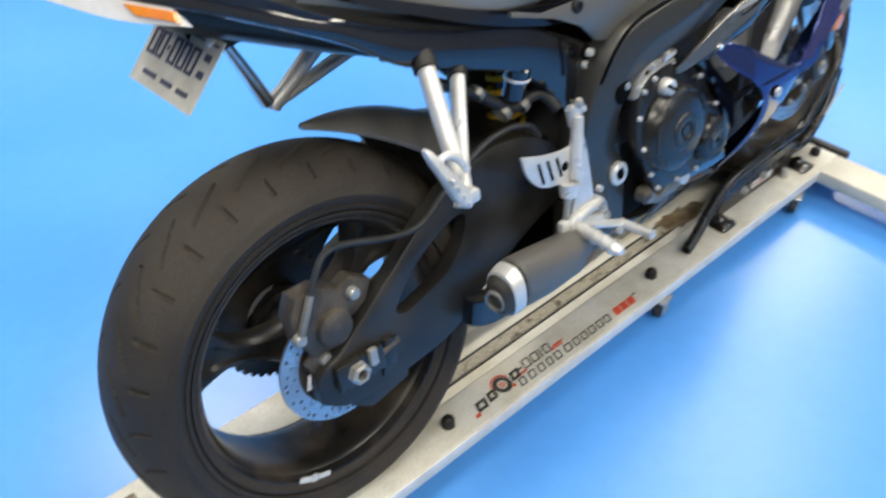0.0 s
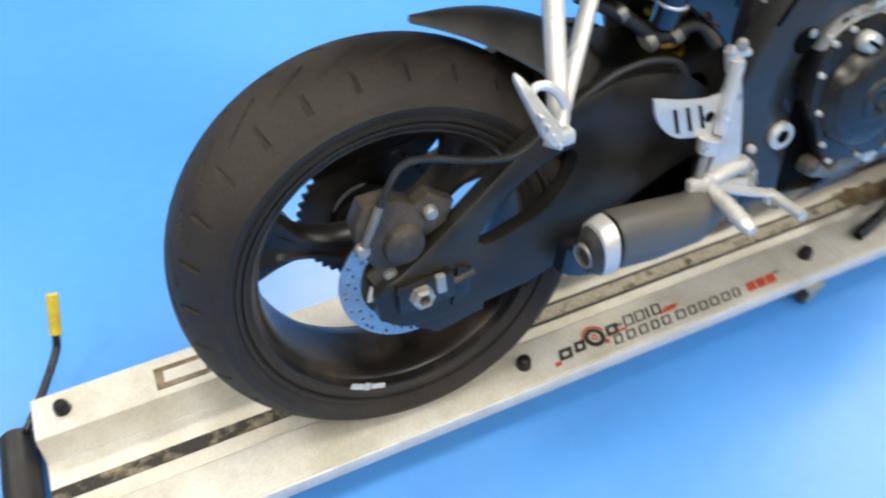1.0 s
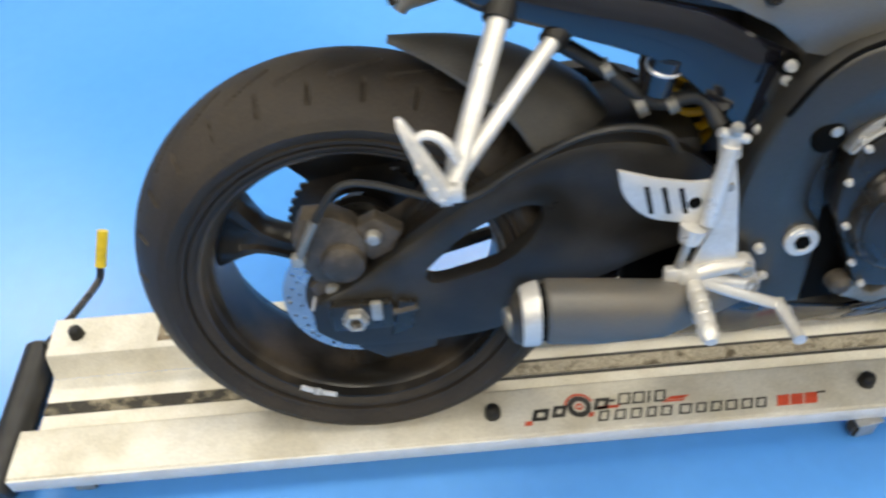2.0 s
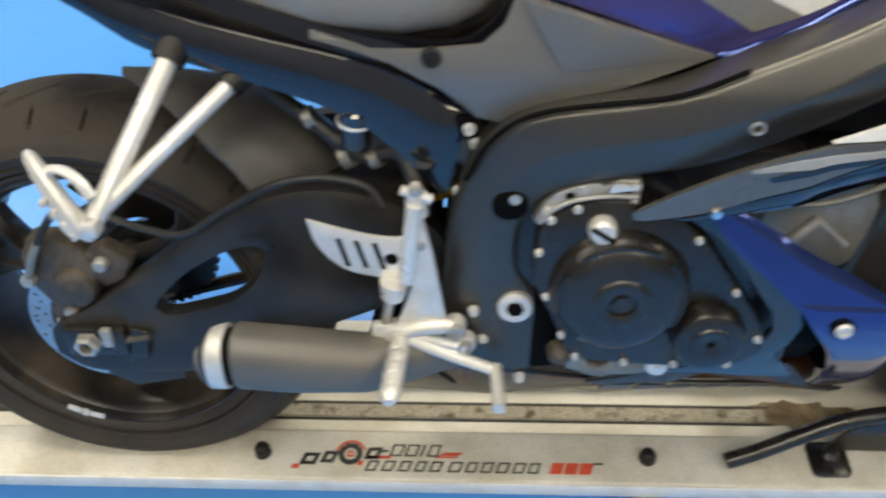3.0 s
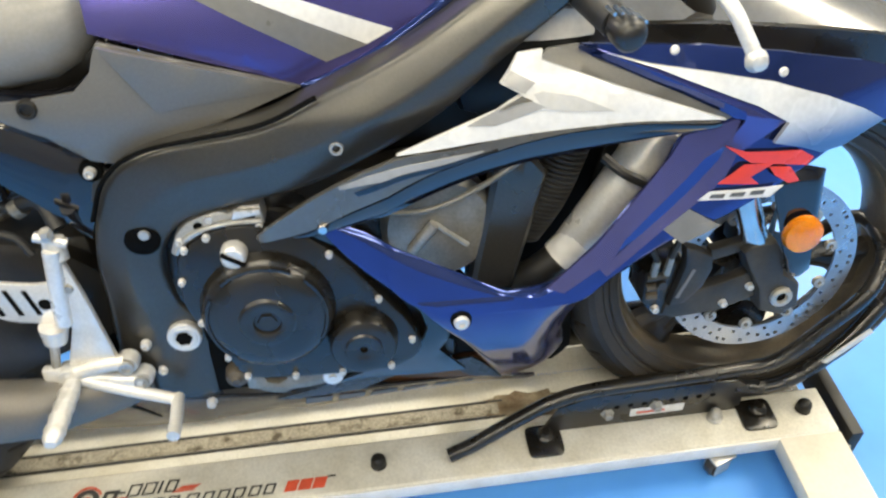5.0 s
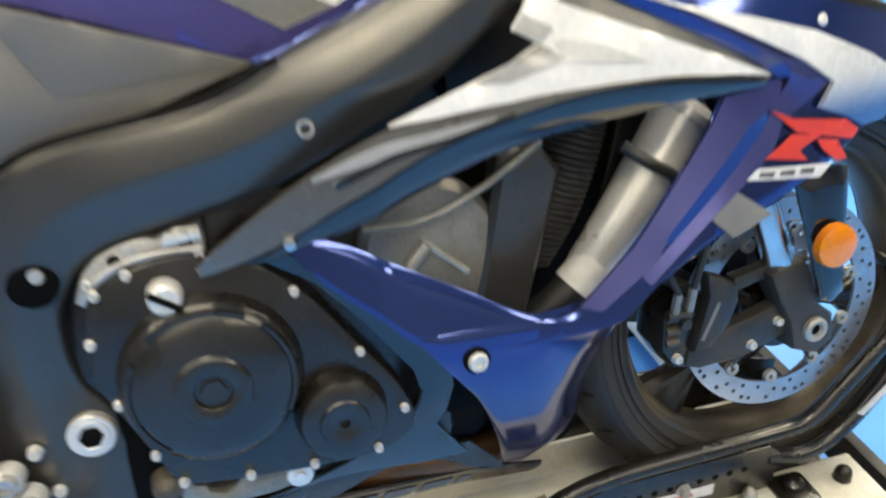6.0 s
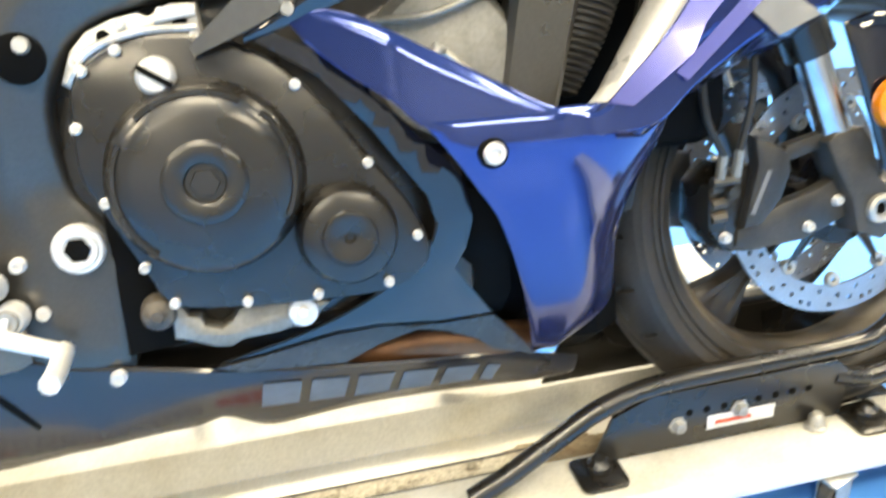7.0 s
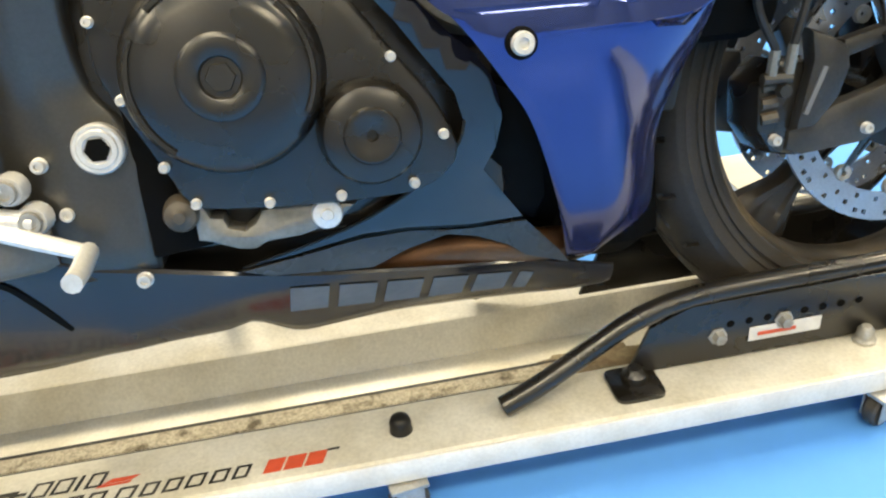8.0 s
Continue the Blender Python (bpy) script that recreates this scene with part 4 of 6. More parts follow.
SPAR_OUT = [(0.473, 0.292), (0.487, 0.439), (0.497, 0.525), (0.518, 0.596), (0.548, 0.652), (0.60, 0.684), (0.721, 0.706), (0.787, 0.733), (0.883, 0.775), (0.96, 0.82), (1.05, 0.875)]
SPAR_IN = [(0.602, 0.292), (0.606, 0.345), (0.611, 0.395), (0.600, 0.433), (0.583, 0.455), (0.577, 0.495), (0.584, 0.545), (0.618, 0.588), (0.68, 0.607), (0.76, 0.625), (0.83, 0.655), (0.91, 0.70), (0.99, 0.76), (1.09, 0.835)]
for s in (-1, 1):
    spar = part("frame_spar", panel(SPAR_OUT, SPAR_IN, frame_y, 60, 16, 0.05, side=s, roll_in=0.004, fold=(0.5, 0.014, 0.003)), M_SPAR, bike, "satin dark grey alloy frame spar", 70)
    # Near-black bar along the spar's top edge, painted as the gap's shade.
    part("panel_seam_shade", tube([(x, s * -(frame_y(x, z) + 0.012), z + 0.003) for x, z in SPAR_OUT[3:8]], 0.003, 8, 30), M_DARKIN, spar, "near-black bar painted as the shaded gap above the spar")
    if s < 0:
        # Disc lies on the spar; its near-black is the hole's shade.
        part("frame_hole_shade", lathe([(0, 0.0030), (0.0185, 0.0030), (0.0202, 0.0022), (0.0202, -0.004)], (0.567, frame_y(0.567, 0.57) + 0.0005, 0.570), (0.05, -1, -0.18), 28), M_DARKIN, spar, "flat near-black disc painted as a shaded hole")
        part("recess_bolt", lathe([(0, 0.004), (0.006, 0.004), (0.0075, 0.0), (0.0075, -0.006)], (0.572, frame_y(0.567, 0.57) - 0.003, 0.580), (0, -1, 0), 12), M_SILVER, spar)
        part("pivot_cap", lathe([(0.0, 0.005), (0.0105, 0.005), (0.012, 0.0062), (0.016, 0.0062), (0.0172, 0.005), (0.0202, 0.005), (0.0218, 0.003), (0.0218, -0.006)], (0.577, -0.176, 0.410), (0, -1, 0), 40), M_PEG, spar, "pale metal swingarm pivot ring")
        # Near-black hexagon painted as the shaded socket.
        part("pivot_hex_shade", lathe([(0, 0.0009), (0.0108, 0.0009), (0.0108, -0.002)], (0.577, -0.1815, 0.410), (0, -1, 0), 6), M_DARKIN, spar, "", 10)
        part("frame_plug", lathe([(0.004, 0.0), (0.0048, 0.003), (0.007, 0.003), (0.008, 0.0), (0.008, -0.006)], (0.802, frame_y(0.802, 0.677) - 0.001, 0.680), (0, -1, 0), 20), M_SILVER, spar)

BOLT = lathe([(0.0, 0.004), (0.0034, 0.004), (0.0036, 0.0075), (0.0062, 0.0075), (0.0072, 0.006), (0.0072, 0.0), (0.0082, -0.0005), (0.0082, -0.003), (0.0, -0.003)], (0, 0, 0), (0, -1, 0), 16)
bolt_mesh = finish(BOLT)
bolt_mesh.name = "bolt"
bolt_mesh.materials.append(M_PEG)


def bolts(parent, places, size=1.0):
    for q in places:
        ob = new("bolt", bolt_mesh)
        ob.parent, ob.matrix_basis = parent, Matrix.Translation(q) @ Matrix.Scale(size, 4)


# engine
engine = part("engine_block", rbox(0.56, 0.93, -0.165, 0.165, 0.30, 0.62, 0.02), M_BLACK, bike, "black engine block")
upper_case = [(0.594, 0.548), (0.604, 0.572), (0.618, 0.586), (0.640, 0.595), (0.66, 0.598), (0.668, 0.594), (0.685, 0.603), (0.706, 0.602), (0.708, 0.57), (0.66, 0.55), (0.615, 0.53)]
part("upper_crankcase", prism(upper_case, -0.198, -0.16, 0.004), M_SILVER, engine, "pale cast upper crankcase")
CASE = [(0.597, 0.515), (0.595, 0.475), (0.606, 0.446), (0.622, 0.408), (0.634, 0.380), (0.650, 0.354), (0.70, 0.345), (0.77, 0.340), (0.835, 0.340), (0.868, 0.355), (0.878, 0.376), (0.862, 0.418), (0.832, 0.462), (0.79, 0.522), (0.745, 0.562), (0.69, 0.580), (0.64, 0.574), (0.603, 0.548)]
case_line = [tuple(p) for p in curve(CASE + CASE[:1], 64)[:-1]]
cover = part("clutch_case", prism(case_line, -0.205, -0.165, 0.006), M_BLACK, engine, "satin black engine side case")
part("clutch_cover", lathe([(0.0, 0.030), (0.0155, 0.030), (0.0168, 0.0335), (0.0185, 0.0345), (0.030, 0.0352), (0.0325, 0.0342), (0.0345, 0.0315), (0.055, 0.030), (0.066, 0.027),
                             (0.0755, 0.021), (0.0795, 0.012), (0.081, 0.004), (0.083, 0.0), (0.083, -0.006)], (0.694, -0.203, 0.461), (0, -1, 0), 72), M_BLACK, cover, "round black clutch cover with raised rings")
part("cover_hex", lathe([(0, 0.0), (0.0115, 0.0), (0.0125, -0.004)], (0.694, -0.236, 0.461), (0, -1, 0), 6), M_BLACK, cover, "", 15)
for a, span in ((-30, 75), (150, 80), (60, 70)):
    part("cover_rib", lathe([(0.0685, 0.023), (0.0695, 0.0265), (0.073, 0.0265), (0.0755, 0.018)], (0.694, -0.203, 0.461), (0, -1, 0), 24, start=a, turn=span), M_BLACK, cover)
part("gear_cover", lathe([(0.0, 0.019), (0.004, 0.019), (0.005, 0.0245), (0.013, 0.0255), (0.0205, 0.0278), (0.0225, 0.0274), (0.0242, 0.0245), (0.034, 0.0238), (0.0395, 0.0215), (0.0425, 0.016), (0.0437, 0.006), (0.045, 0.0)],
                         (0.804, -0.206, 0.399), (0, -1, 0), 48), M_BLACK, cover, "small round black gear cover")
part("oil_cap", lathe([(0.0, 0.012), (0.0115, 0.012), (0.0145, 0.009), (0.0158, 0.0), (0.0158, -0.015)], (0.668, -0.212, 0.547), (0, -1, 0), 24), M_PEG, cover, "pale slotted oil filler cap")
# Near-black bar on the cap, painted as its slot's shade.
part("cap_slot_shade", rbox(-0.015, 0.015, -0.0015, 0.0015, -0.0026, 0.0026, 0, turn=Matrix.Rotation(radians(35), 4, "Y")), M_DARKIN, cover).matrix_basis = Matrix.Translation((0.668, -0.2243, 0.547))
bolts(cover, [(0.600, -0.206, 0.512), (0.611, -0.206, 0.450), (0.632, -0.206, 0.392), (0.651, -0.207, 0.358), (0.711, -0.207, 0.350), (0.772, -0.207, 0.347), (0.836, -0.207, 0.349), (0.866, -0.207, 0.388), (0.829, -0.207, 0.458), (0.776, -0.207, 0.530), (0.64, -0.207, 0.570), (0.612, -0.207, 0.556)], 0.58)
bolts(spar, [(0.526, -0.174, 0.402), (0.538, -0.172, 0.357)], 0.85)
# Near-black sheet painted as the shade between frame and engine case.
part("case_gap_shade", prism([(0.600, 0.305), (0.600, 0.455), (0.612, 0.44), (0.640, 0.372), (0.656, 0.345), (0.652, 0.31)], -0.169, -0.1655, 0.0005), M_DARKIN, engine)
for hx, hz, hr in ((0.632, 0.581, 0.005), (0.658, 0.574, 0.004), (0.692, 0.587, 0.0055)):
    # Near-black disc painted as a shaded hollow in the casting.
    part("case_recess_shade", lathe([(0, 0.0006), (hr, 0.0006), (hr + 0.001, -0.001)], (hx, -0.1982, hz), (0, -1, 0), 14), M_DARKIN, engine)
part("crankcase_rib", tube([(0.600, -0.1985, 0.548), (0.614, -0.2, 0.566), (0.636, -0.2, 0.5775), (0.668, -0.2, 0.583), (0.704, -0.2, 0.582)], 0.0036, 8, 20), M_SILVER, engine)
part("crankcase_step", prism([(0.672, 0.588), (0.676, 0.600), (0.706, 0.599), (0.706, 0.592)], -0.205, -0.197, 0.002), M_PEG, engine)
bolts(engine, [(0.6075, -0.199, 0.5635), (0.646, -0.199, 0.590), (0.677, -0.199, 0.573), (0.701, -0.199, 0.575)], 0.62)
sump = prism([(0.643, 0.354), (0.653, 0.352), (0.658, 0.340), (0.668, 0.338), (0.671, 0.329), (0.684, 0.324), (0.694, 0.330), (0.701, 0.340), (0.717, 0.342), (0.761, 0.338), (0.785, 0.334), (0.763, 0.318), (0.732, 0.311), (0.701, 0.310), (0.69, 0.305), (0.676, 0.307), (0.654, 0.317), (0.643, 0.320)], -0.19, -0.14, 0.005)
part("sump_casting", sump, M_COVER, engine, "dull cast aluminium sump")
part("sump_bolt", lathe([(0, 0.006), (0.005, 0.006), (0.006, 0.003), (0.0125, 0.002), (0.014, 0.0), (0.014, -0.01)], (0.757, -0.193, 0.329), (0, -1, 0), 20), M_PEG, engine)
part("oil_switch", lathe([(0, 0.014), (0.005, 0.014), (0.008, 0.010), (0.013, 0.008), (0.015, 0.004), (0.0165, -0.01)], (0.634, -0.19, 0.347), (0, -1, 0), 18), M_CALIPER, engine, "dirty oil pressure switch")
part("sump_shadow_pan", rbox(0.52, 0.95, -0.10, 0.10, 0.25, 0.305, 0.02), M_PLASTIC, engine)

# rider foot rest, heel guard, brake pedal
guard = [(0.334, 0.542), (0.344, 0.505), (0.372, 0.474), (0.41, 0.462), (0.452, 0.458), (0.458, 0.512), (0.42, 0.518), (0.38, 0.527)]
guard_line = [tuple(p) for p in curve(guard + guard[:1], 40)[:-1]]
heel = part("heel_guard", prism(guard_line, -0.186, -0.180, 0.0015), M_PEG, bike, "pale alloy heel guard with slots")
for k in range(3):
    q = 0.366 + 0.021 * k
    slot = prism([(q, 0.517 - 0.003 * k), (q + 0.006, 0.517 - 0.003 * k), (q + 0.0155, 0.478 - 0.002 * k), (q + 0.0095, 0.478 - 0.002 * k)], -0.1868, -0.1862, 0)
    # Near-black strip on the guard, painted as the slot's shade.
    part("guard_slot_shade", slot, M_DARKIN, heel, "flat near-black strip painted as a shaded slot")
plate = [(0.444, 0.52), (0.455, 0.545), (0.470, 0.545), (0.480, 0.495), (0.494, 0.392), (0.43, 0.388), (0.452, 0.452)]
bracket = part("footrest_bracket", prism(plate, -0.193, -0.182, 0.003), M_PEG, bike, "pale alloy foot rest bracket")
part("master_cylinder", tube([(0.461, -0.19, 0.565), (0.452, -0.193, 0.50), (0.447, -0.193, 0.462)], 0.0105, 12, 8), M_PEG, bracket, "alloy rear brake master cylinder")
part("cylinder_top", tube([(0.463, -0.185, 0.548), (0.462, -0.18, 0.575)], 0.013, 12, 3), M_PEG, bracket)
part("banjo_fitting", tube([(0.446, -0.187, 0.583), (0.462, -0.187, 0.577), (0.480, -0.187, 0.570)], 0.0062, 10, 6), M_PEG, bracket)
part("banjo_bolt", lathe([(0, 0.008), (0.006, 0.008), (0.0085, 0.003), (0.0085, -0.004)], (0.463, -0.192, 0.586), (0, -0.3, 1), 6), M_SILVER, bracket, "steel banjo bolt", 20)
part("guard_bolt", lathe([(0, 0.003), (0.005, 0.003), (0.006, 0.0), (0.006, -0.003)], (0.466, -0.194, 0.512), (0, -1, 0), 12), M_SILVER, bracket)
# Near-black disc on the guard, painted as the hole's shade.
part("guard_hole_shade", lathe([(0, 0.0007), (0.0075, 0.0007), (0.0085, -0.0005)], (0.430, -0.1862, 0.488), (0, -1, 0), 16), M_DARKIN, heel)
part("pushrod", tube([(0.43, -0.192, 0.452), (0.415, -0.192, 0.385)], 0.006, 8, 3), M_SILVER, bracket)
part("pushrod_cup", tube([(0.432, -0.19, 0.458), (0.428, -0.19, 0.435)], (0.018, 0.014), 14, 3), M_PEG, bracket)
part("pushrod_clevis", rbox(0.40, 0.425, -0.20, -0.186, 0.368, 0.398, 0.004), M_PEG, bracket)
for line, thick, end in (([(0.43, -0.195, 0.384), (0.465, -0.194, 0.392), (0.50, -0.19, 0.392)], 0.011, (0.503, -0.19, 0.388)), ([(0.445, -0.193, 0.378), (0.485, -0.192, 0.366), (0.515, -0.19, 0.358)], 0.010, (0.515, -0.188, 0.360))):
    lug = tube(line, thick, 10, 8)
    lathe([(0, 0.006), (0.012, 0.006), (0.014, 0.0), (0.014, -0.012)], end, (0, -1, 0), 16, lug)
    part("footrest_lug", lug, M_PEG, bracket)
part("peg_boss", lathe([(0, 0.008), (0.014, 0.008), (0.017, 0.0), (0.017, -0.012)], (0.432, -0.196, 0.382), (0, -1, 0), 16), M_PEG, bracket)
for q in ((0.503, -0.199, 0.388), (0.515, -0.197, 0.360)):
    part("lug_bolt", lathe([(0.0, 0.001), (0.005, 0.001), (0.006, 0.004), (0.009, 0.004), (0.010, 0.0)], q, (0, -1, 0), 14), M_SILVER, bracket)
foot = bmesh.new()
rows = []
for f in (0, 0.15, 0.5, 0.9, 1.0):
    c = Vector((0.436, -0.205, 0.378)).lerp(Vector((0.430, -0.298, 0.365)), f)
    w = (0.010, 0.013, 0.0125, 0.0105, 0.007)[int(f * 4 + 0.01)] if f in (0, 0.5, 1.0) else 0.0125
    rows.append([c + Vector((w * math.cos(2 * math.pi * k / 12), 0, w * 0.8 * math.sin(2 * math.pi * k / 12))) for k in range(12)])
loft(rows, foot)
part("rider_peg", foot, M_PEG, bracket, "ribbed alloy rider foot peg")
for k in range(4):
    part("peg_rib", lathe([(0.0122, -0.003), (0.0131, -0.0015), (0.0131, 0.0015), (0.0122, 0.003)], (0.4345 - 0.0012 * k, -0.225 - 0.018 * k, 0.3755 - 0.0026 * k), (0, 1, 0), 14), M_PEG, bracket)
pedal = bmesh.new()
tube([(0.445, -0.198, 0.378), (0.475, -0.20, 0.364), (0.515, -0.202, 0.346), (0.556, -0.202, 0.328)], (0.0095, 0.0075), 10, 16, pedal, flat=0.7)
tube([(0.554, -0.196, 0.3285), (0.557, -0.24, 0.325), (0.557, -0.265, 0.324)], 0.0085, 10, 6, pedal)
part("brake_pedal", pedal, M_PEG, bracket, "pale alloy brake pedal")


# exhaust
can = loft([oval(x, cy, cz, hy, hz, 28, 2.5) for x, cy, cz, hy, hz in ((0.242, -0.24, 0.384, 0.0311, 0.0386), (0.246, -0.24, 0.384, 0.0336, 0.0412), (0.307, -0.23, 0.369, 0.0344, 0.0412), (0.394, -0.212, 0.349, 0.0350, 0.0350), (0.463, -0.18, 0.339, 0.0304, 0.0294), (0.52, -0.15, 0.331, 0.0258, 0.0258))])
muffler = part("muffler", can, M_MUFFLER, bike, "short grey exhaust silencer")
band = loft([oval(x, cy, cz, hy, hz, 28, 2.5) for x, cy, cz, hy, hz in ((0.211, -0.243, 0.381, 0.0277, 0.0336), (0.213, -0.243, 0.382, 0.0311, 0.0370), (0.223, -0.243, 0.384, 0.0328, 0.0395), (0.234, -0.242, 0.385, 0.0332, 0.0403))])
part("chrome_band", band, M_PEG, muffler, "pale steel end band")
part("band_shadow", loft([oval(0.233, -0.242, 0.384, 0.029, 0.036, 28, 2.5), oval(0.244, -0.240, 0.384, 0.029, 0.036, 28, 2.5)]), M_DARKIN, muffler)
part("end_cap", loft([oval(0.199, -0.243, 0.377, 0.020, 0.023, 28, 2.2), oval(0.203, -0.243, 0.378, 0.024, 0.029, 28, 2.3), oval(0.213, -0.243, 0.381, 0.030, 0.035, 28, 2.5)]), M_CASTBLACK, muffler, "black tapered end cap")
part("outlet_ring", lathe([(0.0135, -0.014), (0.0135, 0.003), (0.0155, 0.0045), (0.018, 0.003), (0.0185, -0.004), (0.022, -0.008)], (0.198, -0.244, 0.377), (-1, -0.18, -0.05), 28), M_COVER, muffler, "grey metal outlet pipe")
part("outlet_bore", lathe([(0.0, -0.006), (0.014, -0.006)], (0.198, -0.244, 0.377), (-1, -0.18, -0.05), 20), M_DARKIN, muffler)
lower_shield = panel([(0.22, 0.326), (0.28, 0.316), (0.34, 0.312), (0.40, 0.314)], [(0.21, 0.284), (0.25, 0.268), (0.32, 0.264), (0.395, 0.266)], lambda x, z: -0.170 + 0.1 * max(0, x - 0.3), 20, 4, 0.03)
part("exhaust_shield", lower_shield, M_GLOSS, bike, "gloss black lower shield under the silencer")

# belly pan
BELLY_TOP = [(0.40, 0.341), (0.492, 0.321), (0.563, 0.302), (0.608, 0.290), (0.670, 0.273), (0.737, 0.258), (0.785, 0.249), (0.848, 0.238), (0.902, 0.230), (0.964, 0.221), (1.003, 0.210), (1.057, 0.194)]


def height_on(line, x):
    """Height of an (x, z) line at x."""
    for (x0, z0), (x1, z1) in zip(line, line[1:]):
        if x <= x1:
            return z0 + (z1 - z0) * (x - x0) / (x1 - x0)
    return line[-1][1]


def belly_edge_y(x):
    return -0.178 + 0.17 * max(0, x - 0.55)


def belly_y(x, z):
    """The belly pan slopes in under the bike from its upper edge."""
    return belly_edge_y(x) + (0.6 + 0.95 * min(0.36, max(0, x - 0.54))) * max(0, height_on(BELLY_TOP, x) - z)


BELLY_LOW = [(0.35, 0.168), (0.397, 0.171), (0.458, 0.178), (0.520, 0.189), (0.578, 0.194), (0.634, 0.194), (0.660, 0.201), (0.672, 0.197), (0.706, 0.172), (0.748, 0.171), (0.811, 0.173), (0.875, 0.167), (0.943, 0.159), (1.010, 0.155), (1.062, 0.161)]
for s in (-1, 1):
    belly = part("belly_pan", panel(BELLY_TOP, BELLY_LOW, belly_y, 60, 8, 0.006, side=s, roll_in=0.003), M_BELLY, bike, "gloss black belly pan with dull grey lettering bars")
    if s < 0:
        for k in range(6):
            q = 0.703 + 0.048 * k
            z1, z0 = 0.244 - 0.157 * (q - 0.703), 0.209 - 0.128 * (q - 0.703)
            w = 0.038 if k < 5 else 0.016
            part("lettering_bar", panel([(q + 0.006, z1), (q + 0.006 + w / 2, z1 - 0.003), (q + 0.006 + w, z1 - 0.006)], [(q, z0), (q + w / 2, z0 - 0.002), (q + w, z0 - 0.004)], belly_y, 4, 3, 0.0006, 0.0012), M_BELLYINK, belly, "dull grey plain bar")
        bolts(belly, [(0.586, belly_y(0.586, 0.285) - 0.003, 0.286)], 0.9)
        # Near-black strip lying on the belly pan's surface.
        part("belly_line", panel([(0.42, 0.318), (0.463, 0.302), (0.482, 0.278), (0.494, 0.254), (0.501, 0.235)], [(0.42, 0.311), (0.460, 0.295), (0.476, 0.271), (0.488, 0.247), (0.497, 0.231)], belly_y, 16, 3, 0.001, 0.001), M_DARKIN, belly, "near-black line on the belly pan")
part("belly_floor", loft([[Vector((x, y, z)) for y, z in ((-0.06, 0.185), (-0.03, 0.172), (0.03, 0.172), (0.06, 0.185), (0.08, 0.23), (-0.08, 0.23))] for x in (0.46, 0.7, 0.98)]), M_PLASTIC, bike)

# inner fairing pieces round the engine
def inner_y(x, z):
    return -0.213 + 0.11 * max(0, 0.58 - z) + 0.2 * max(0, 0.36 - z)


INNER = [(0.742, 0.585), (0.80, 0.552), (0.855, 0.500), (0.883, 0.468), (0.900, 0.452), (0.913, 0.433), (0.920, 0.412), (0.9215, 0.392), (0.914, 0.366), (0.902, 0.346), (0.939, 0.291), (0.886, 0.291), (0.827, 0.298), (0.785, 0.298), (0.720, 0.287), (0.672, 0.281),
         (0.764, 0.304), (0.819, 0.327), (0.860, 0.353), (0.881, 0.376), (0.887, 0.394), (0.881, 0.420), (0.857, 0.454), (0.835, 0.487), (0.795, 0.535), (0.742, 0.572)]
part("inner_fairing", patch(INNER, inner_y, 0.006), M_GLOSS, bike, "gloss black inner fairing round the engine case")
part("inner_seam", tube([(x, inner_y(x, z) - 0.001, z) for x, z in ((0.676, 0.282), (0.764, 0.304), (0.819, 0.327), (0.860, 0.353), (0.881, 0.376), (0.887, 0.394))], 0.0016, 6, 30), M_PLASTIC, bike)
part("inner_trim", patch([(0.672, 0.280), (0.719, 0.283), (0.785, 0.289), (0.830, 0.287), (0.893, 0.275), (0.953, 0.271), (0.987, 0.232), (1.001, 0.212), (0.952, 0.231), (0.934, 0.246), (0.898, 0.265), (0.869, 0.274), (0.828, 0.267), (0.792, 0.254), (0.697, 0.269)],
                         lambda x, z: belly_edge_y(x) - 0.004 - 0.35 * max(0, z - 0.25), 0.005), M_SCRAPE, bike, "dark grey lower trim with an opening")
# Black scoop; its near-black colour also holds the shade inside.
part("dark_scoop", patch([(0.900, 0.346), (0.919, 0.377), (0.920, 0.420), (0.934, 0.413), (0.952, 0.383), (0.963, 0.342), (0.972, 0.298), (0.965, 0.268), (0.930, 0.285)], lambda x, z: -0.176 + 0.3 * max(0, 0.93 - x) + 0.75 * max(0, 0.36 - z), 0.006), M_DARKIN, bike, "black scoop behind the fairing edge, its shade painted in")
# Near-black sheet added as the shade behind the inner fairing.
part("engine_bay_shade", panel([(0.72, 0.60), (0.80, 0.58), (0.90, 0.50), (0.97, 0.40), (1.0, 0.27)], [(0.70, 0.31), (0.76, 0.305), (0.84, 0.30), (0.92, 0.285), (0.995, 0.24)], lambda x, z: -0.160 + 0.8 * max(0, 0.36 - z), 16, 8, 0.006), M_DARKIN, bike)
part("exhaust_pipe", tube([(1.0, -0.07, 0.222), (0.973, -0.085, 0.229), (0.929, -0.092, 0.238), (0.88, -0.095, 0.245), (0.837, -0.092, 0.243), (0.78, -0.08, 0.24)], 0.020, 14, 16), M_TEALPIPE, bike, "brown heat-stained exhaust pipe")

# tail and seat
def tail_y(x, z):
    return -0.152 + 0.10 * max(0, 0.25 - x) ** 1.5 + 0.25 * max(0, z - 0.82)


def side_y(x, z):
    """The side panel bows out along its middle and turns in towards its lower edge."""
    return -0.170 - 0.018 * math.sin(max(0, min(1, (x - 0.4) / 0.38)) * math.pi) + 0.10 * max(0, z - 0.72) + 0.22 * max(0, 0.705 - z)


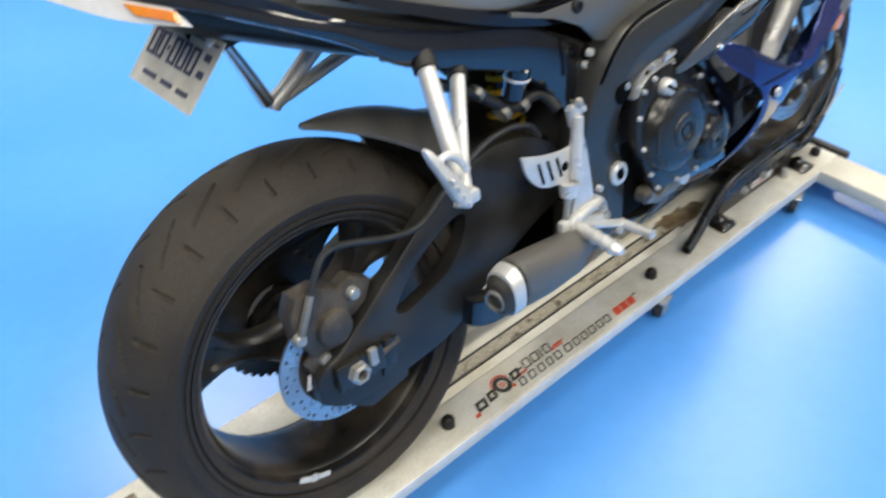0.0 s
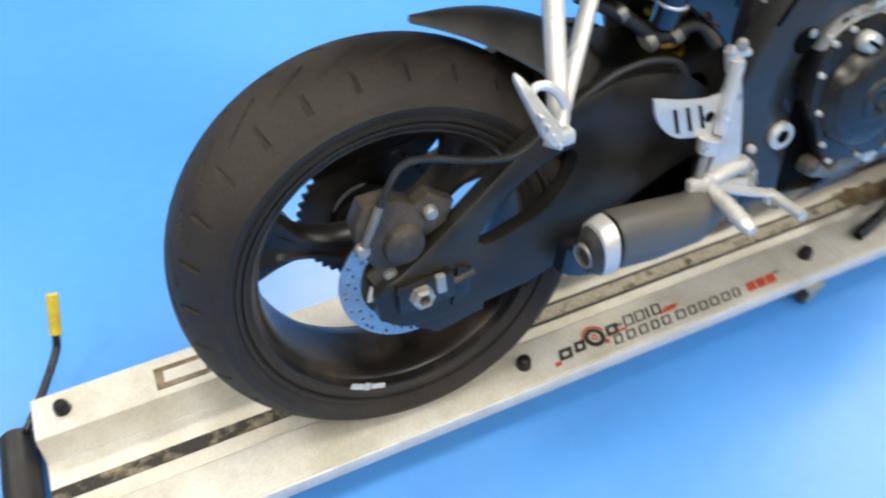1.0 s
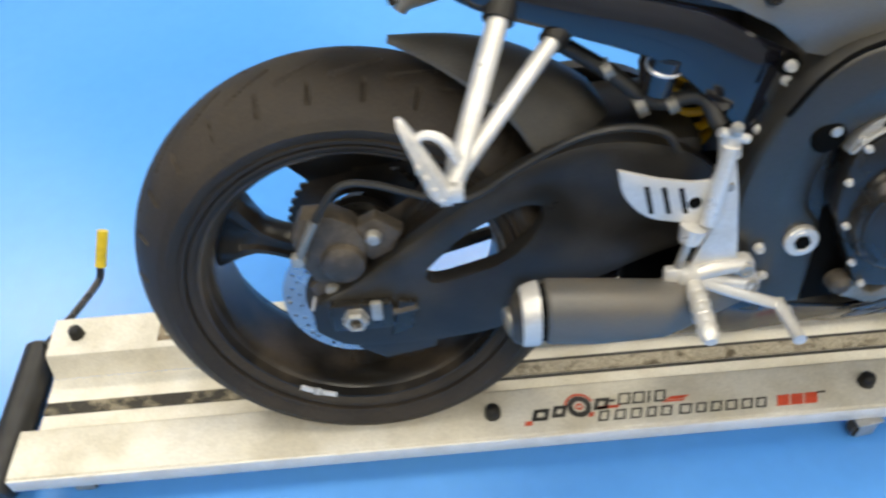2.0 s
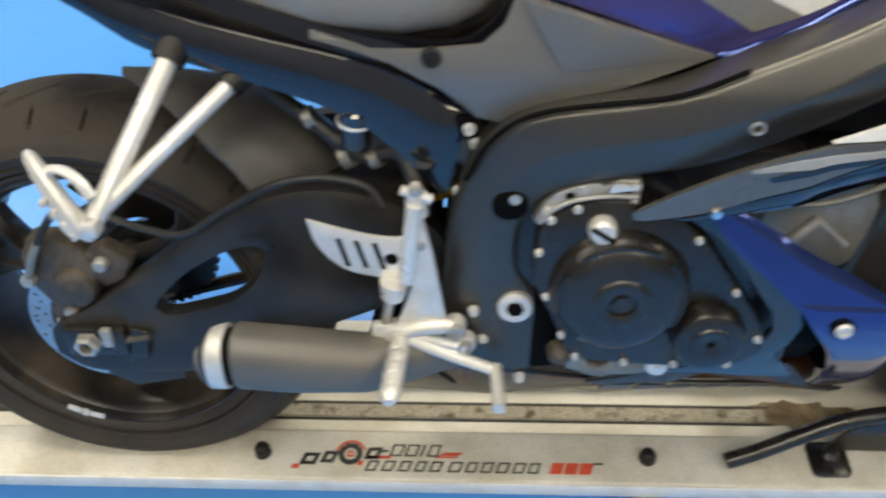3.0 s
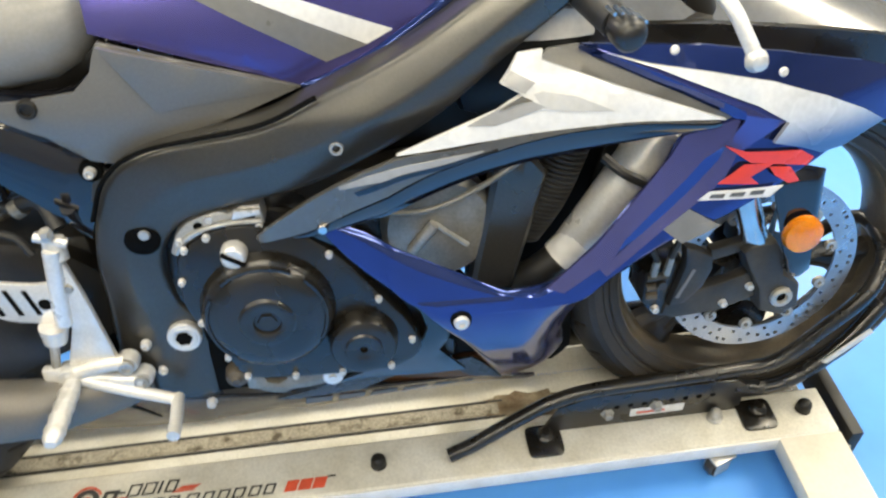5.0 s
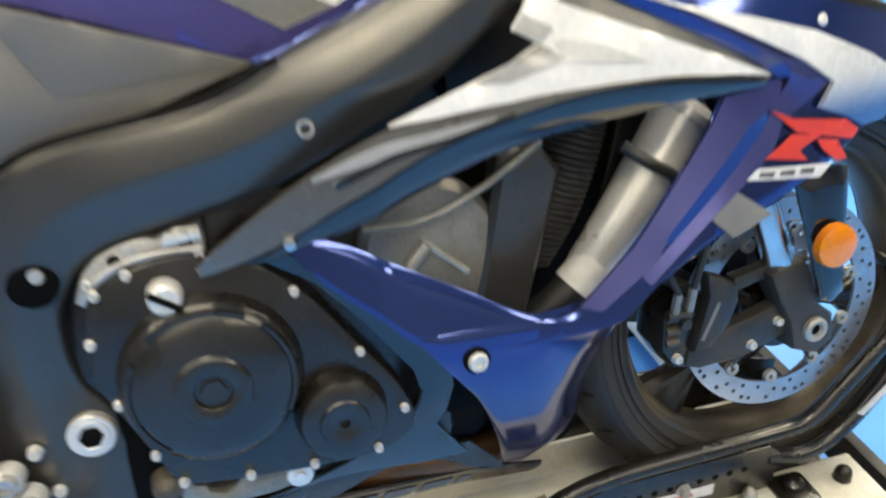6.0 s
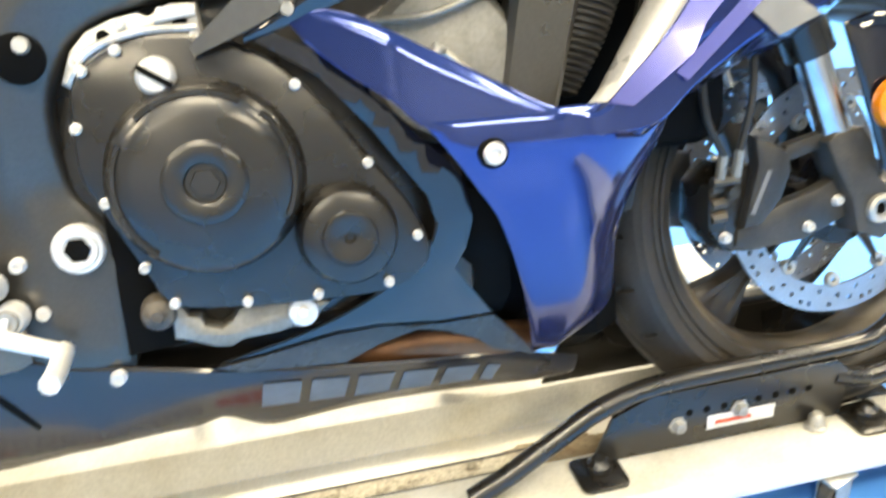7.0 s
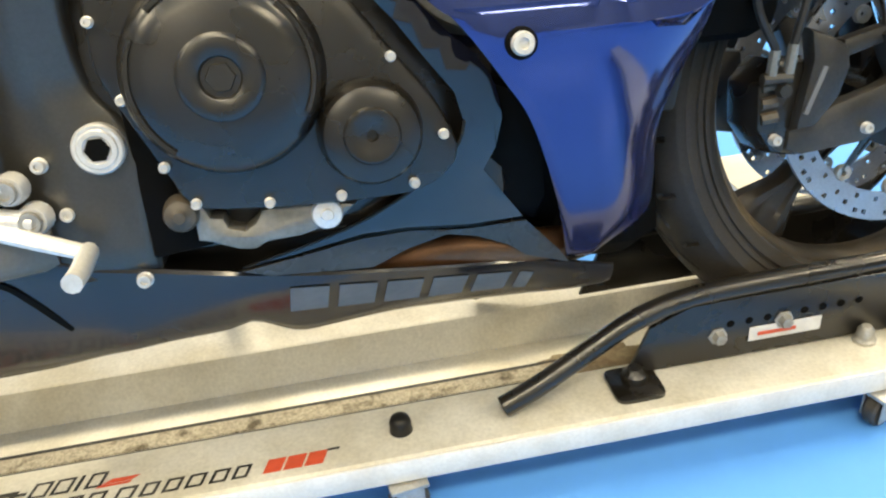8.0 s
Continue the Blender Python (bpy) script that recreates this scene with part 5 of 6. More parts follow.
TAIL_TOP = [(-0.235, 0.985), (-0.05, 0.895), (0.10, 0.815), (0.213, 0.770), (0.298, 0.745), (0.386, 0.722), (0.444, 0.702), (0.491, 0.674), (0.535, 0.652)]
TAIL_LOW = [(-0.22, 0.935), (-0.066, 0.866), (0.06, 0.803), (0.12, 0.768), (0.175, 0.731), (0.27, 0.697), (0.379, 0.655), (0.44, 0.605), (0.492, 0.548)]
for s in (-1, 1):
    part("tail_panel", panel(TAIL_TOP, TAIL_LOW, tail_y, 44, 8, 0.006, side=s, roll_in=0.004), M_GLOSS, bike, "gloss black tail side panel")
    part("side_panel", patch([(0.571, 0.796), (0.773, 0.728), (0.706, 0.707), (0.631, 0.683), (0.553, 0.659), (0.531, 0.665), (0.492, 0.699), (0.442, 0.724), (0.36, 0.748), (0.36, 0.756), (0.420, 0.737), (0.471, 0.739), (0.535, 0.746), (0.557, 0.765), (0.565, 0.785)],
                             side_y, 0.006, side=s), M_PANEL, bike, "satin grey side panel below the seat")
    part("panel_ridge", patch([(0.5735, 0.7945), (0.770, 0.7285), (0.66, 0.722), (0.617, 0.718)], lambda x, z: side_y(x, z) - 0.013 * max(0, (z - 0.7165) / 0.078), 0.006, 0.001, side=s), M_PANEL, bike, "raised facet of the grey side panel")
    part("seat_gap", panel([(0.05, 0.875), (0.20, 0.812), (0.33, 0.765), (0.43, 0.742), (0.52, 0.738), (0.575, 0.79)], [(0.10, 0.838), (0.221, 0.785), (0.32, 0.745), (0.42, 0.714), (0.52, 0.70), (0.60, 0.76)], lambda x, z: -0.142, 24, 4, 0.01, side=s), M_GLOSS, bike, "gloss black strip under the seat")
bolts(bike, [(0.522, -0.168, 0.647)], 0.85)
part("bolt_washer", lathe([(0, 0.001), (0.0125, 0.001), (0.0135, -0.004)], (0.522, -0.165, 0.647), (0, -1, 0), 20), M_DARKIN, bike)
part("panel_screw", lathe([(0, 0.001), (0.005, 0.001), (0.006, 0.004), (0.009, 0.004), (0.011, 0.0), (0.011, -0.006)], (0.484, side_y(0.484, 0.732) - 0.001, 0.732), (0, -1, 0), 18), M_PLASTIC, bike, "black panel screw")
SEAT = [(0.06, 0.858, 0.04, 0.105), (0.16, 0.834, 0.052, 0.12), (0.26, 0.806, 0.058, 0.134), (0.36, 0.785, 0.063, 0.145), (0.45, 0.784, 0.064, 0.151), (0.505, 0.790, 0.062, 0.150), (0.535, 0.798, 0.055, 0.145), (0.553, 0.806, 0.044, 0.134), (0.563, 0.814, 0.028, 0.115)]
part("seat_base", rbox(0.30, 0.57, -0.125, 0.125, 0.725, 0.785, 0.02), M_PLASTIC, bike)
part("rider_seat", loft([oval(x, 0, z, hy, hz, 28, 2.8) for x, z, hz, hy in SEAT]), M_VINYL, bike, "grey vinyl rider seat")
part("passenger_seat", loft([oval(x, 0, z, hy, hz, 24, 2.8) for x, z, hz, hy in ((-0.16, 0.985, 0.02, 0.06), (-0.08, 0.965, 0.035, 0.085), (0.0, 0.925, 0.04, 0.095), (0.06, 0.895, 0.03, 0.095))]), M_PLASTIC, bike, "black passenger seat")
part("far_side_cover", prism([(0.42, 0.56), (0.45, 0.66), (0.54, 0.68), (0.56, 0.44), (0.44, 0.42)], 0.06, 0.075, 0.004), M_DUSTPLASTIC, bike)
for q, w in (((0.375, -0.11, 0.585), 0.014), ((0.41, -0.12, 0.588), 0.011), ((0.335, -0.10, 0.63), 0.012)):
    part("hose_clamp", lathe([(w, -0.006), (w + 0.002, -0.006), (w + 0.002, 0.006), (w, 0.006), (w, -0.006)], q, (1, 0, 0.5), 18), M_COVER, bike, "steel hose clamp")
cup = part("brake_reservoir", lathe([(0.0, 0.030), (0.017, 0.030), (0.0205, 0.027), (0.0205, 0.012), (0.0185, 0.010), (0.0185, -0.022), (0.015, -0.026), (0.0, -0.026)], (0.392, -0.128, 0.632), (0.12, -0.25, 1), 24), M_GLOSS, bike, "dark brake fluid reservoir")
part("reservoir_rim", lathe([(0.0206, 0.008), (0.0222, 0.009), (0.0222, 0.012), (0.0206, 0.013)], (0.392, -0.128, 0.632), (0.12, -0.25, 1), 24), M_PEG, cup, "pale reservoir rim")
part("reservoir_hose", tube([(0.46, -0.15, 0.57), (0.44, -0.13, 0.60), (0.39, -0.115, 0.59), (0.33, -0.10, 0.632), (0.28, -0.08, 0.66)], 0.010, 10, 20), M_HOSE, bike, "black reservoir hose")
part("subframe_tube", tube([(0.55, -0.13, 0.615), (0.46, -0.125, 0.64), (0.30, -0.10, 0.69), (0.18, -0.09, 0.74)], 0.011, 10, 12), M_SPAR, bike, "grey subframe tube")
part("seat_bracket", prism([(0.50, 0.61), (0.525, 0.635), (0.545, 0.63), (0.535, 0.60), (0.515, 0.592)], -0.15, -0.145, 0.001), M_SPAR, bike, "grey metal bracket")
bolts(bike, [(0.528, -0.152, 0.622), (0.508, -0.150, 0.560)], 0.8)
part("tail_core", loft([oval(x, 0, z, hy, hz, 20, 3) for x, z, hz, hy in ((-0.21, 0.95, 0.025, 0.06), (-0.06, 0.87, 0.04, 0.09), (0.1, 0.81, 0.05, 0.11), (0.25, 0.75, 0.05, 0.125), (0.40, 0.71, 0.05, 0.135), (0.48, 0.66, 0.05, 0.13))]), M_PLASTIC, bike)
part("inner_guard", loft([oval(x, 0, z, hy, hz, 16, 3) for x, z, hz, hy in ((0.53, 0.52, 0.11, 0.12), (0.56, 0.50, 0.15, 0.14), (0.60, 0.48, 0.16, 0.15))]), M_DUSTPLASTIC, bike)
lamp = part("tail_light", panel([(-0.235, 0.945), (-0.17, 0.915), (-0.10, 0.882)], [(-0.225, 0.925), (-0.16, 0.885), (-0.085, 0.857)], lambda x, z: tail_y(x, z) - 0.004, 14, 4, 0.01), M_LENS, bike, "clear tail light with an amber insert")
part("amber_insert", panel([(-0.15, 0.901), (-0.12, 0.888), (-0.10, 0.879)], [(-0.142, 0.886), (-0.115, 0.874), (-0.098, 0.865)], lambda x, z: tail_y(x, z) - 0.0075, 8, 3, 0.002), M_ORANGE, lamp)
# number plate
up, across, corner = Vector((0.072, 0, 0.069)), Vector((0, -0.171, -0.021)), Vector((-0.100, 0.107, 0.766))
face = across.cross(up).normalized()
if face.x > 0:
    face = -face


def on_plate(u0, u1, v0, v1, lift, thick, bm=None):
    bm = bm or bmesh.new()
    lo = [corner + across * u + up * v + face * lift for u, v in ((u0, v0), (u1, v0), (u1, v1), (u0, v1))]
    vs = [[bm.verts.new(p) for p in lo], [bm.verts.new(p - face * thick) for p in lo]]
    bm.faces.new(vs[0])
    bm.faces.new(vs[1][::-1])
    for i in range(4):
        bm.faces.new((vs[0][i], vs[0][(i + 1) % 4], vs[1][(i + 1) % 4], vs[1][i]))
    return bm


number = part("number_plate", on_plate(0, 1, 0, 1, 0, 0.0015), M_PLATE, bike, "off-white number plate with dark plain bars")
bars = []
for u0, u1 in ((0.06, 0.17), (0.19, 0.30), (0.33, 0.36), (0.39, 0.50), (0.53, 0.64), (0.67, 0.78)):
    if u1 - u0 < 0.05:
        bars.append((u0, u1, 0.58, 0.64))
        continue
    for a, b, c, d in ((u0, u1, 0.42, 0.47), (u0, u1, 0.75, 0.80), (u0, u0 + 0.026, 0.47, 0.75), (u1 - 0.026, u1, 0.47, 0.75)):
        bars.append((a, b, c, d))
bars += [(0.85, 0.93, 0.68, 0.78), (0.85, 0.93, 0.45, 0.55)]
for u0, u1 in ((0.16, 0.36), (0.45, 0.62), (0.70, 0.86)):
    bars.append((u0, u1, 0.15, 0.22))
for a, b, c, d in bars + [(0.04, 0.96, 0.90, 0.93)]:
    part("plate_bar", on_plate(a, b, c, d, 0.0012, 0.001), M_PLATEINK, number)
for u in (0.2, 0.83):
    part("plate_bolt", lathe([(0, 0.004), (0.007, 0.003), (0.009, 0)], corner + across * u + up * 0.94 + face * 0.001, face, 12), M_STICKER, number)
part("plate_holder", tube([corner + across * 0.5 + up * 0.8 - face * 0.008, (0.02, 0, 0.82), (0.08, 0, 0.83)], 0.03, 10, 10, flat=0.4), M_PLASTIC, bike, "black number plate holder")

# tank
def tank_y(x, z):
    return -0.172 + 0.55 * max(0, z - 0.80) ** 1.3 + 0.5 * max(0, 0.62 - x) ** 2


for s in (-1, 1):
    tank_side = part("tank_side", patch([(0.563, 0.803), (0.773, 0.7285), (0.846, 0.752), (0.904, 0.790), (0.945, 0.821), (0.985, 0.88), (0.93, 0.93), (0.82, 0.965), (0.70, 0.955), (0.60, 0.90), (0.562, 0.85)], tank_y, 0.02, side=s), M_TANK, bike, "violet metallic fuel tank side with stripes")
    if s < 0:
        part("white_stripe", patch([(0.681, 0.847), (0.846, 0.769), (0.875, 0.783), (0.756, 0.830), (0.690, 0.862)], tank_y, 0.0008, 0.0012), M_WHITE, tank_side, "white stripe")
        part("grey_stripe", patch([(0.614, 0.865), (0.801, 0.753), (0.8455, 0.7685), (0.6805, 0.8465), (0.64, 0.872)], tank_y, 0.0008, 0.0012), M_STRIPE, tank_side, "dark grey stripe")
    part("tank_edge", panel([(0.770, 0.733), (0.79, 0.737), (0.846, 0.760), (0.875, 0.778), (0.905, 0.797), (0.945, 0.826)], [(0.770, 0.724), (0.79, 0.727), (0.846, 0.744), (0.88, 0.764), (0.91, 0.785), (0.95, 0.812)], lambda x, z: tank_y(x, z) - 0.005, 24, 4, 0.01, side=s, roll_in=0.004), M_PURPLE, bike, "glossy violet lower tank edge")
part("tank_top", loft([oval(x, 0, z, hy, hz, 24, 2.6) for x, z, hz, hy in ((0.575, 0.85, 0.05, 0.10), (0.64, 0.89, 0.08, 0.125), (0.74, 0.91, 0.085, 0.13), (0.85, 0.91, 0.075, 0.125), (0.95, 0.88, 0.05, 0.10))]), M_TANK, bike, "violet metallic tank top")
part("air_box", rbox(0.62, 1.02, -0.12, 0.12, 0.60, 0.86, 0.03), M_PLASTIC, bike)

# outer fairing
def fair_y(x, z):
    y = -0.268
    y += 1.9 * max(0, 0.47 - z) ** 2 + 2.2 * max(0, z - 0.66) ** 2 + 0.55 * max(0, x - 1.1) ** 2 + 0.35 * max(0, 0.85 - x)
    return y


WING = [(0.864, 0.679), (0.926, 0.701), (0.971, 0.716), (0.997, 0.730), (0.976, 0.742), (0.987, 0.755), (0.996, 0.768), (1.022, 0.770), (1.020, 0.761), (1.034, 0.755), (1.106, 0.727), (1.168, 0.703), (1.222, 0.681),
        (1.182, 0.686), (1.119, 0.691), (1.059, 0.691), (1.004, 0.689), (0.944, 0.685), (0.901, 0.681)]
RECESS = [(1.021, 0.760), (1.030, 0.767), (1.062, 0.769), (1.077, 0.759), (1.122, 0.738), (1.179, 0.711), (1.238, 0.679), (1.226, 0.674), (1.171, 0.697), (1.108, 0.721), (1.034, 0.750)]
STRIP_TOP = [(1.061, 0.772), (1.094, 0.760), (1.148, 0.7355), (1.205, 0.7065), (1.246, 0.6855), (1.2475, 0.675)]
STRIP_LOW = [(1.061, 0.766), (1.077, 0.757), (1.117, 0.738), (1.173, 0.711), (1.226, 0.683), (1.236, 0.676)]
SHOULDER = [(1.079, 0.7665), (1.110, 0.755), (1.141, 0.743), (1.204, 0.715), (1.259, 0.690), (1.302, 0.6635), (1.264, 0.6445), (1.243, 0.633), (1.232, 0.607), (1.205, 0.586), (1.165, 0.558), (1.096, 0.503)]
SHOULDER_IN = [(1.079, 0.766), (1.104, 0.7555), (1.137, 0.7405), (1.190, 0.7145), (1.230, 0.694), (1.247, 0.682), (1.2475, 0.672), (1.2335, 0.6515), (1.223, 0.630), (1.193, 0.599), (1.153, 0.565), (1.088, 0.511)]
VALLEY_TOP = [(1.231, 0.6525), (1.203, 0.6355), (1.183, 0.6135), (1.153, 0.585), (1.116, 0.5485), (1.1025, 0.5245)]
VALLEY_LOW = [(1.234, 0.6515), (1.223, 0.630), (1.200, 0.606), (1.168, 0.577), (1.135, 0.550), (1.103, 0.524)]
LIP_TOP = [(1.246, 0.6755), (1.178, 0.664), (1.165, 0.642), (1.128, 0.595), (1.096, 0.556), (1.084, 0.542), (1.026, 0.492)]
LIP_LOW = [(1.235, 0.6515), (1.203, 0.6355), (1.183, 0.6135), (1.153, 0.585), (1.116, 0.5485), (1.1025, 0.5245), (1.045, 0.487)]
FLASH = [(1.088, 0.762), (1.135, 0.748), (1.203, 0.733), (1.276, 0.714), (1.350, 0.686), (1.408, 0.659), (1.450, 0.634), (1.425, 0.625), (1.395, 0.612), (1.362, 0.611), (1.330, 0.6265), (1.288, 0.641), (1.302, 0.664), (1.259, 0.6905), (1.204, 0.7155), (1.141, 0.7435)]
NOSE = [(1.064, 0.771), (1.106, 0.768), (1.196, 0.759), (1.287, 0.742), (1.395, 0.716), (1.500, 0.682), (1.510, 0.640), (1.450, 0.6345), (1.408, 0.6595), (1.350, 0.6865), (1.276, 0.7145), (1.203, 0.7335), (1.135, 0.7485), (1.088, 0.7625)]
BAND_TOP = [(0.696, 0.567), (0.741, 0.604), (0.798, 0.643), (0.862, 0.6755), (0.923, 0.6805), (0.983, 0.6885), (1.062, 0.6915), (1.136, 0.6905), (1.216, 0.6785)]
BAND_LOW = [(0.700, 0.559), (0.765, 0.583), (0.82, 0.615), (0.891, 0.651), (0.953, 0.670), (1.014, 0.683), (1.074, 0.6885), (1.136, 0.688), (1.216, 0.678)]
EDGE_TOP = [(0.74, 0.572), (0.765, 0.5825), (0.82, 0.6145), (0.891, 0.6505), (0.953, 0.6695), (1.014, 0.6825), (1.074, 0.688), (1.136, 0.6875), (1.218, 0.6775)]
EDGE_LOW = [(0.74, 0.565), (0.79, 0.580), (0.83, 0.594), (0.875, 0.612), (0.93, 0.633), (0.985, 0.647), (1.05, 0.656), (1.137, 0.666), (1.220, 0.670)]


ARM_TOP = [(0.771, 0.594), (0.80, 0.588), (0.83, 0.577), (0.867, 0.556), (0.918, 0.527), (0.97, 0.497), (1.008, 0.486)]
ARM_LOW = [(0.773, 0.582), (0.787, 0.562), (0.815, 0.535), (0.845, 0.512), (0.872, 0.487), (0.93, 0.468), (1.01, 0.466)]
BOW_TOP = [(1.006, 0.486), (1.026, 0.491), (1.084, 0.542), (1.12, 0.585), (1.158, 0.630), (1.178, 0.664), (1.226, 0.681), (1.297, 0.668), (1.369, 0.646), (1.436, 0.641)]
BOW_LOW = [(1.008, 0.466), (1.03, 0.466), (1.069, 0.470), (1.105, 0.497), (1.156, 0.527), (1.20, 0.545), (1.24, 0.555), (1.30, 0.577), (1.36, 0.603), (1.434, 0.637)]
BOW_UNDER = [(1.040, 0.452), (1.069, 0.446), (1.105, 0.466), (1.156, 0.494), (1.20, 0.511), (1.24, 0.521), (1.30, 0.545), (1.36, 0.578), (1.41, 0.612)]
LEG_A = [(0.862, 0.495), (0.872, 0.487), (0.891, 0.462), (0.913, 0.430), (0.932, 0.401), (0.950, 0.360), (0.969, 0.310), (0.985, 0.262), (0.998, 0.218)]
LEG_B = [(1.112, 0.490), (1.098, 0.446), (1.082, 0.40), (1.078, 0.35), (1.088, 0.305), (1.098, 0.265), (1.092, 0.235), (1.05, 0.210)]


def leg_y(x, z):
    return -0.272 + max(0, 0.47 - z) ** 1.3 + 0.006 * math.cos(z * 9)


for s in (-1, 1):
    white = part("upper_fairing", patch(WING, fair_y, 0.006, side=s), M_WHITE, bike, "white pointed upper fairing panel")
    part("fairing_band", panel(BAND_TOP, BAND_LOW, fair_y, 48, 6, 0.006, side=s), M_DARKDECAL, bike, "charcoal fairing band")
    part("fairing_edge", panel(EDGE_TOP, EDGE_LOW, lambda x, z: fair_y(x, z) + 0.42 * max(0, height_on(EDGE_TOP, x) - z), 48, 6, 0.006, side=s, roll_in=0.002), M_GLOSS, bike, "gloss black edge over the side opening")
    part("lower_arm", panel(ARM_TOP, ARM_LOW, lambda x, z: fair_y(x, z) + 0.012 * math.cos(z * 9), 36, 8, 0.0012, side=s, fold=(0.2, 0.003, 0.0)), M_PURPLE, bike, "glossy blue lower fairing arm", 24)
    bow = part("front_fairing", panel(BOW_TOP, BOW_LOW, lambda x, z: fair_y(x, z) + 0.012 * math.cos(z * 9), 52, 10, 0.003, side=s, fold=(0.22, 0.003, 0.0)), M_PURPLE, bike, "glossy blue front fairing panel", 24)
    part("fairing_return", facet([(1.036, 0.467)] + BOW_LOW[2:-1] + [(1.415, 0.629)], BOW_UNDER, lambda x, z: fair_y(x, z) + 0.012 * math.cos(z * 9), [-0.001] * 9, [-0.030, -0.055] + [-0.068] * 5 + [-0.055, -0.035], side=s), M_PURPLE, bike, "blue underside of the front fairing turned inwards")
    leg = part("lower_fairing", panel(LEG_A, LEG_B, leg_y, 36, 16, 0.006, -0.0008, side=s, wrap=0.05), M_PURPLE, bike, "glossy blue lower fairing")
    skin = lambda x, z: fair_y(x, z) + 0.012 * math.cos(z * 9)
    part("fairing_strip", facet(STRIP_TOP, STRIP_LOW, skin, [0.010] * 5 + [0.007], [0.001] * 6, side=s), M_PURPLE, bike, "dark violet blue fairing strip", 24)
    # Up-facing bands wear the lightened copy, a painted overhead reflection.
    part("fairing_shoulder", facet(SHOULDER_IN, SHOULDER, skin, [0.010] * 5 + [0.009, 0.006, 0.002] + [0.0012] * 4, [0.007] * 3 + [0.004, 0.003, 0.006] + [0.005] * 6, side=s), M_PURPLE_LIT, bike, "fairing shoulder running down into a ridge, overhead reflection painted violet", 24)
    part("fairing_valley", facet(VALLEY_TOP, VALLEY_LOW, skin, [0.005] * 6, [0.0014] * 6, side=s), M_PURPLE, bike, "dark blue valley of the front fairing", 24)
    part("fairing_lip", facet(LIP_TOP, LIP_LOW, skin, [0.0] * 7, [0.0052] * 7, side=s), M_PURPLE_LIT, bike, "lip of the side opening, overhead reflection painted violet", 24)
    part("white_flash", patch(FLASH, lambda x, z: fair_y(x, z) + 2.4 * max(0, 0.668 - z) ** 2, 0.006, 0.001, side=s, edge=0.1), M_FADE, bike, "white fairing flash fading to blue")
    nose = part("nose_fairing", patch(NOSE, lambda x, z: fair_y(x, z) + 0.06 * max(0, z - 0.70), 0.006, side=s, edge=0), M_PURPLE, bike, "glossy violet blue nose panel")
    part("fairing_recess", patch(RECESS, lambda x, z: fair_y(x, z) + 0.012, 0.004, side=s), M_PANEL, bike, "dark grey recess")
    if s < 0:
        for shape, tone, words in (
                ([(0.9765, 0.742), (0.987, 0.754), (1.012, 0.741), (1.0, 0.731)], M_GREYDECAL, "light grey facet"),
                ([(0.938, 0.704), (0.9965, 0.729), (1.022, 0.716), (0.968, 0.702)], M_GREYDECAL, "light grey facet"),
                ([(1.009, 0.730), (1.019, 0.732), (1.055, 0.724), (1.094, 0.706), (1.040, 0.710), (1.019, 0.715)], M_PALEDECAL, "pale grey facet")):
            part("grey_facet", patch(shape, fair_y, 0.0008, 0.0012), tone, white, words)
        part("black_notch", patch([(0.972, 0.7165), (0.997, 0.7295), (1.008, 0.724), (0.992, 0.722)], fair_y, 0.0008, 0.0022), M_DARKDECAL, white, "dark notch in the panel")
        part("grey_swoosh", panel([(0.80, 0.642), (0.85, 0.664), (0.90, 0.671), (0.955, 0.677)], [(0.80, 0.638), (0.85, 0.652), (0.90, 0.662), (0.955, 0.675)], fair_y, 14, 3, 0.0008, 0.0012), M_GREYDECAL, white, "silver grey swoosh")
        part("black_swoosh", panel([(0.815, 0.636), (0.86, 0.6565), (0.91, 0.665), (0.97, 0.678)], [(0.82, 0.632), (0.865, 0.651), (0.915, 0.661), (0.97, 0.6755)], fair_y, 14, 3, 0.0008, 0.0016), M_GLOSS, white)
        for shape in ([(1.227, 0.647), (1.256, 0.635), (1.330, 0.623), (1.350, 0.610), (1.341, 0.602), (1.262, 0.621)],
                      [(1.223, 0.602), (1.255, 0.620), (1.295, 0.614), (1.265, 0.603), (1.277, 0.592)],
                      [(1.288, 0.611), (1.318, 0.605), (1.334, 0.584), (1.319, 0.584), (1.298, 0.598)]):
            part("red_badge_shape", patch(shape, skin, 0.0008, 0.006), M_RED, bow, "plain red badge shape")
        part("badge_plate", patch([(1.201, 0.585), (1.214, 0.594), (1.312, 0.583), (1.295, 0.572)], skin, 0.0008, 0.0056), M_STICKER, bow, "white badge with dark bars")
        for u in (1.214, 1.240, 1.266):
            part("badge_bar", patch([(u, 0.586 - 0.1 * (u - 1.214)), (u + 0.003, 0.590 - 0.1 * (u - 1.214)), (u + 0.021, 0.588 - 0.1 * (u - 1.214)), (u + 0.018, 0.583 - 0.1 * (u - 1.214))], skin, 0.0006, 0.0063), M_GREYINK, bow)
        # Fixed grey patch imitating a reflection in the glossy panel.
        part("reflection_patch", patch([(1.157, 0.558), (1.189, 0.577), (1.234, 0.547), (1.187, 0.532)], skin, 0.001, 0.004), M_REFLECTION, bow, "grey patch painted as a reflection in the fairing")
        ring = part("fairing_bolt_ring", lathe([(0.008, 0.002), (0.010, 0.003), (0.012, 0.002), (0.0128, -0.002)], (0.923, skin(0.923, 0.462) - 0.001, 0.462), (0, -1, 0), 28), M_DARKIN, leg, "dark washer")
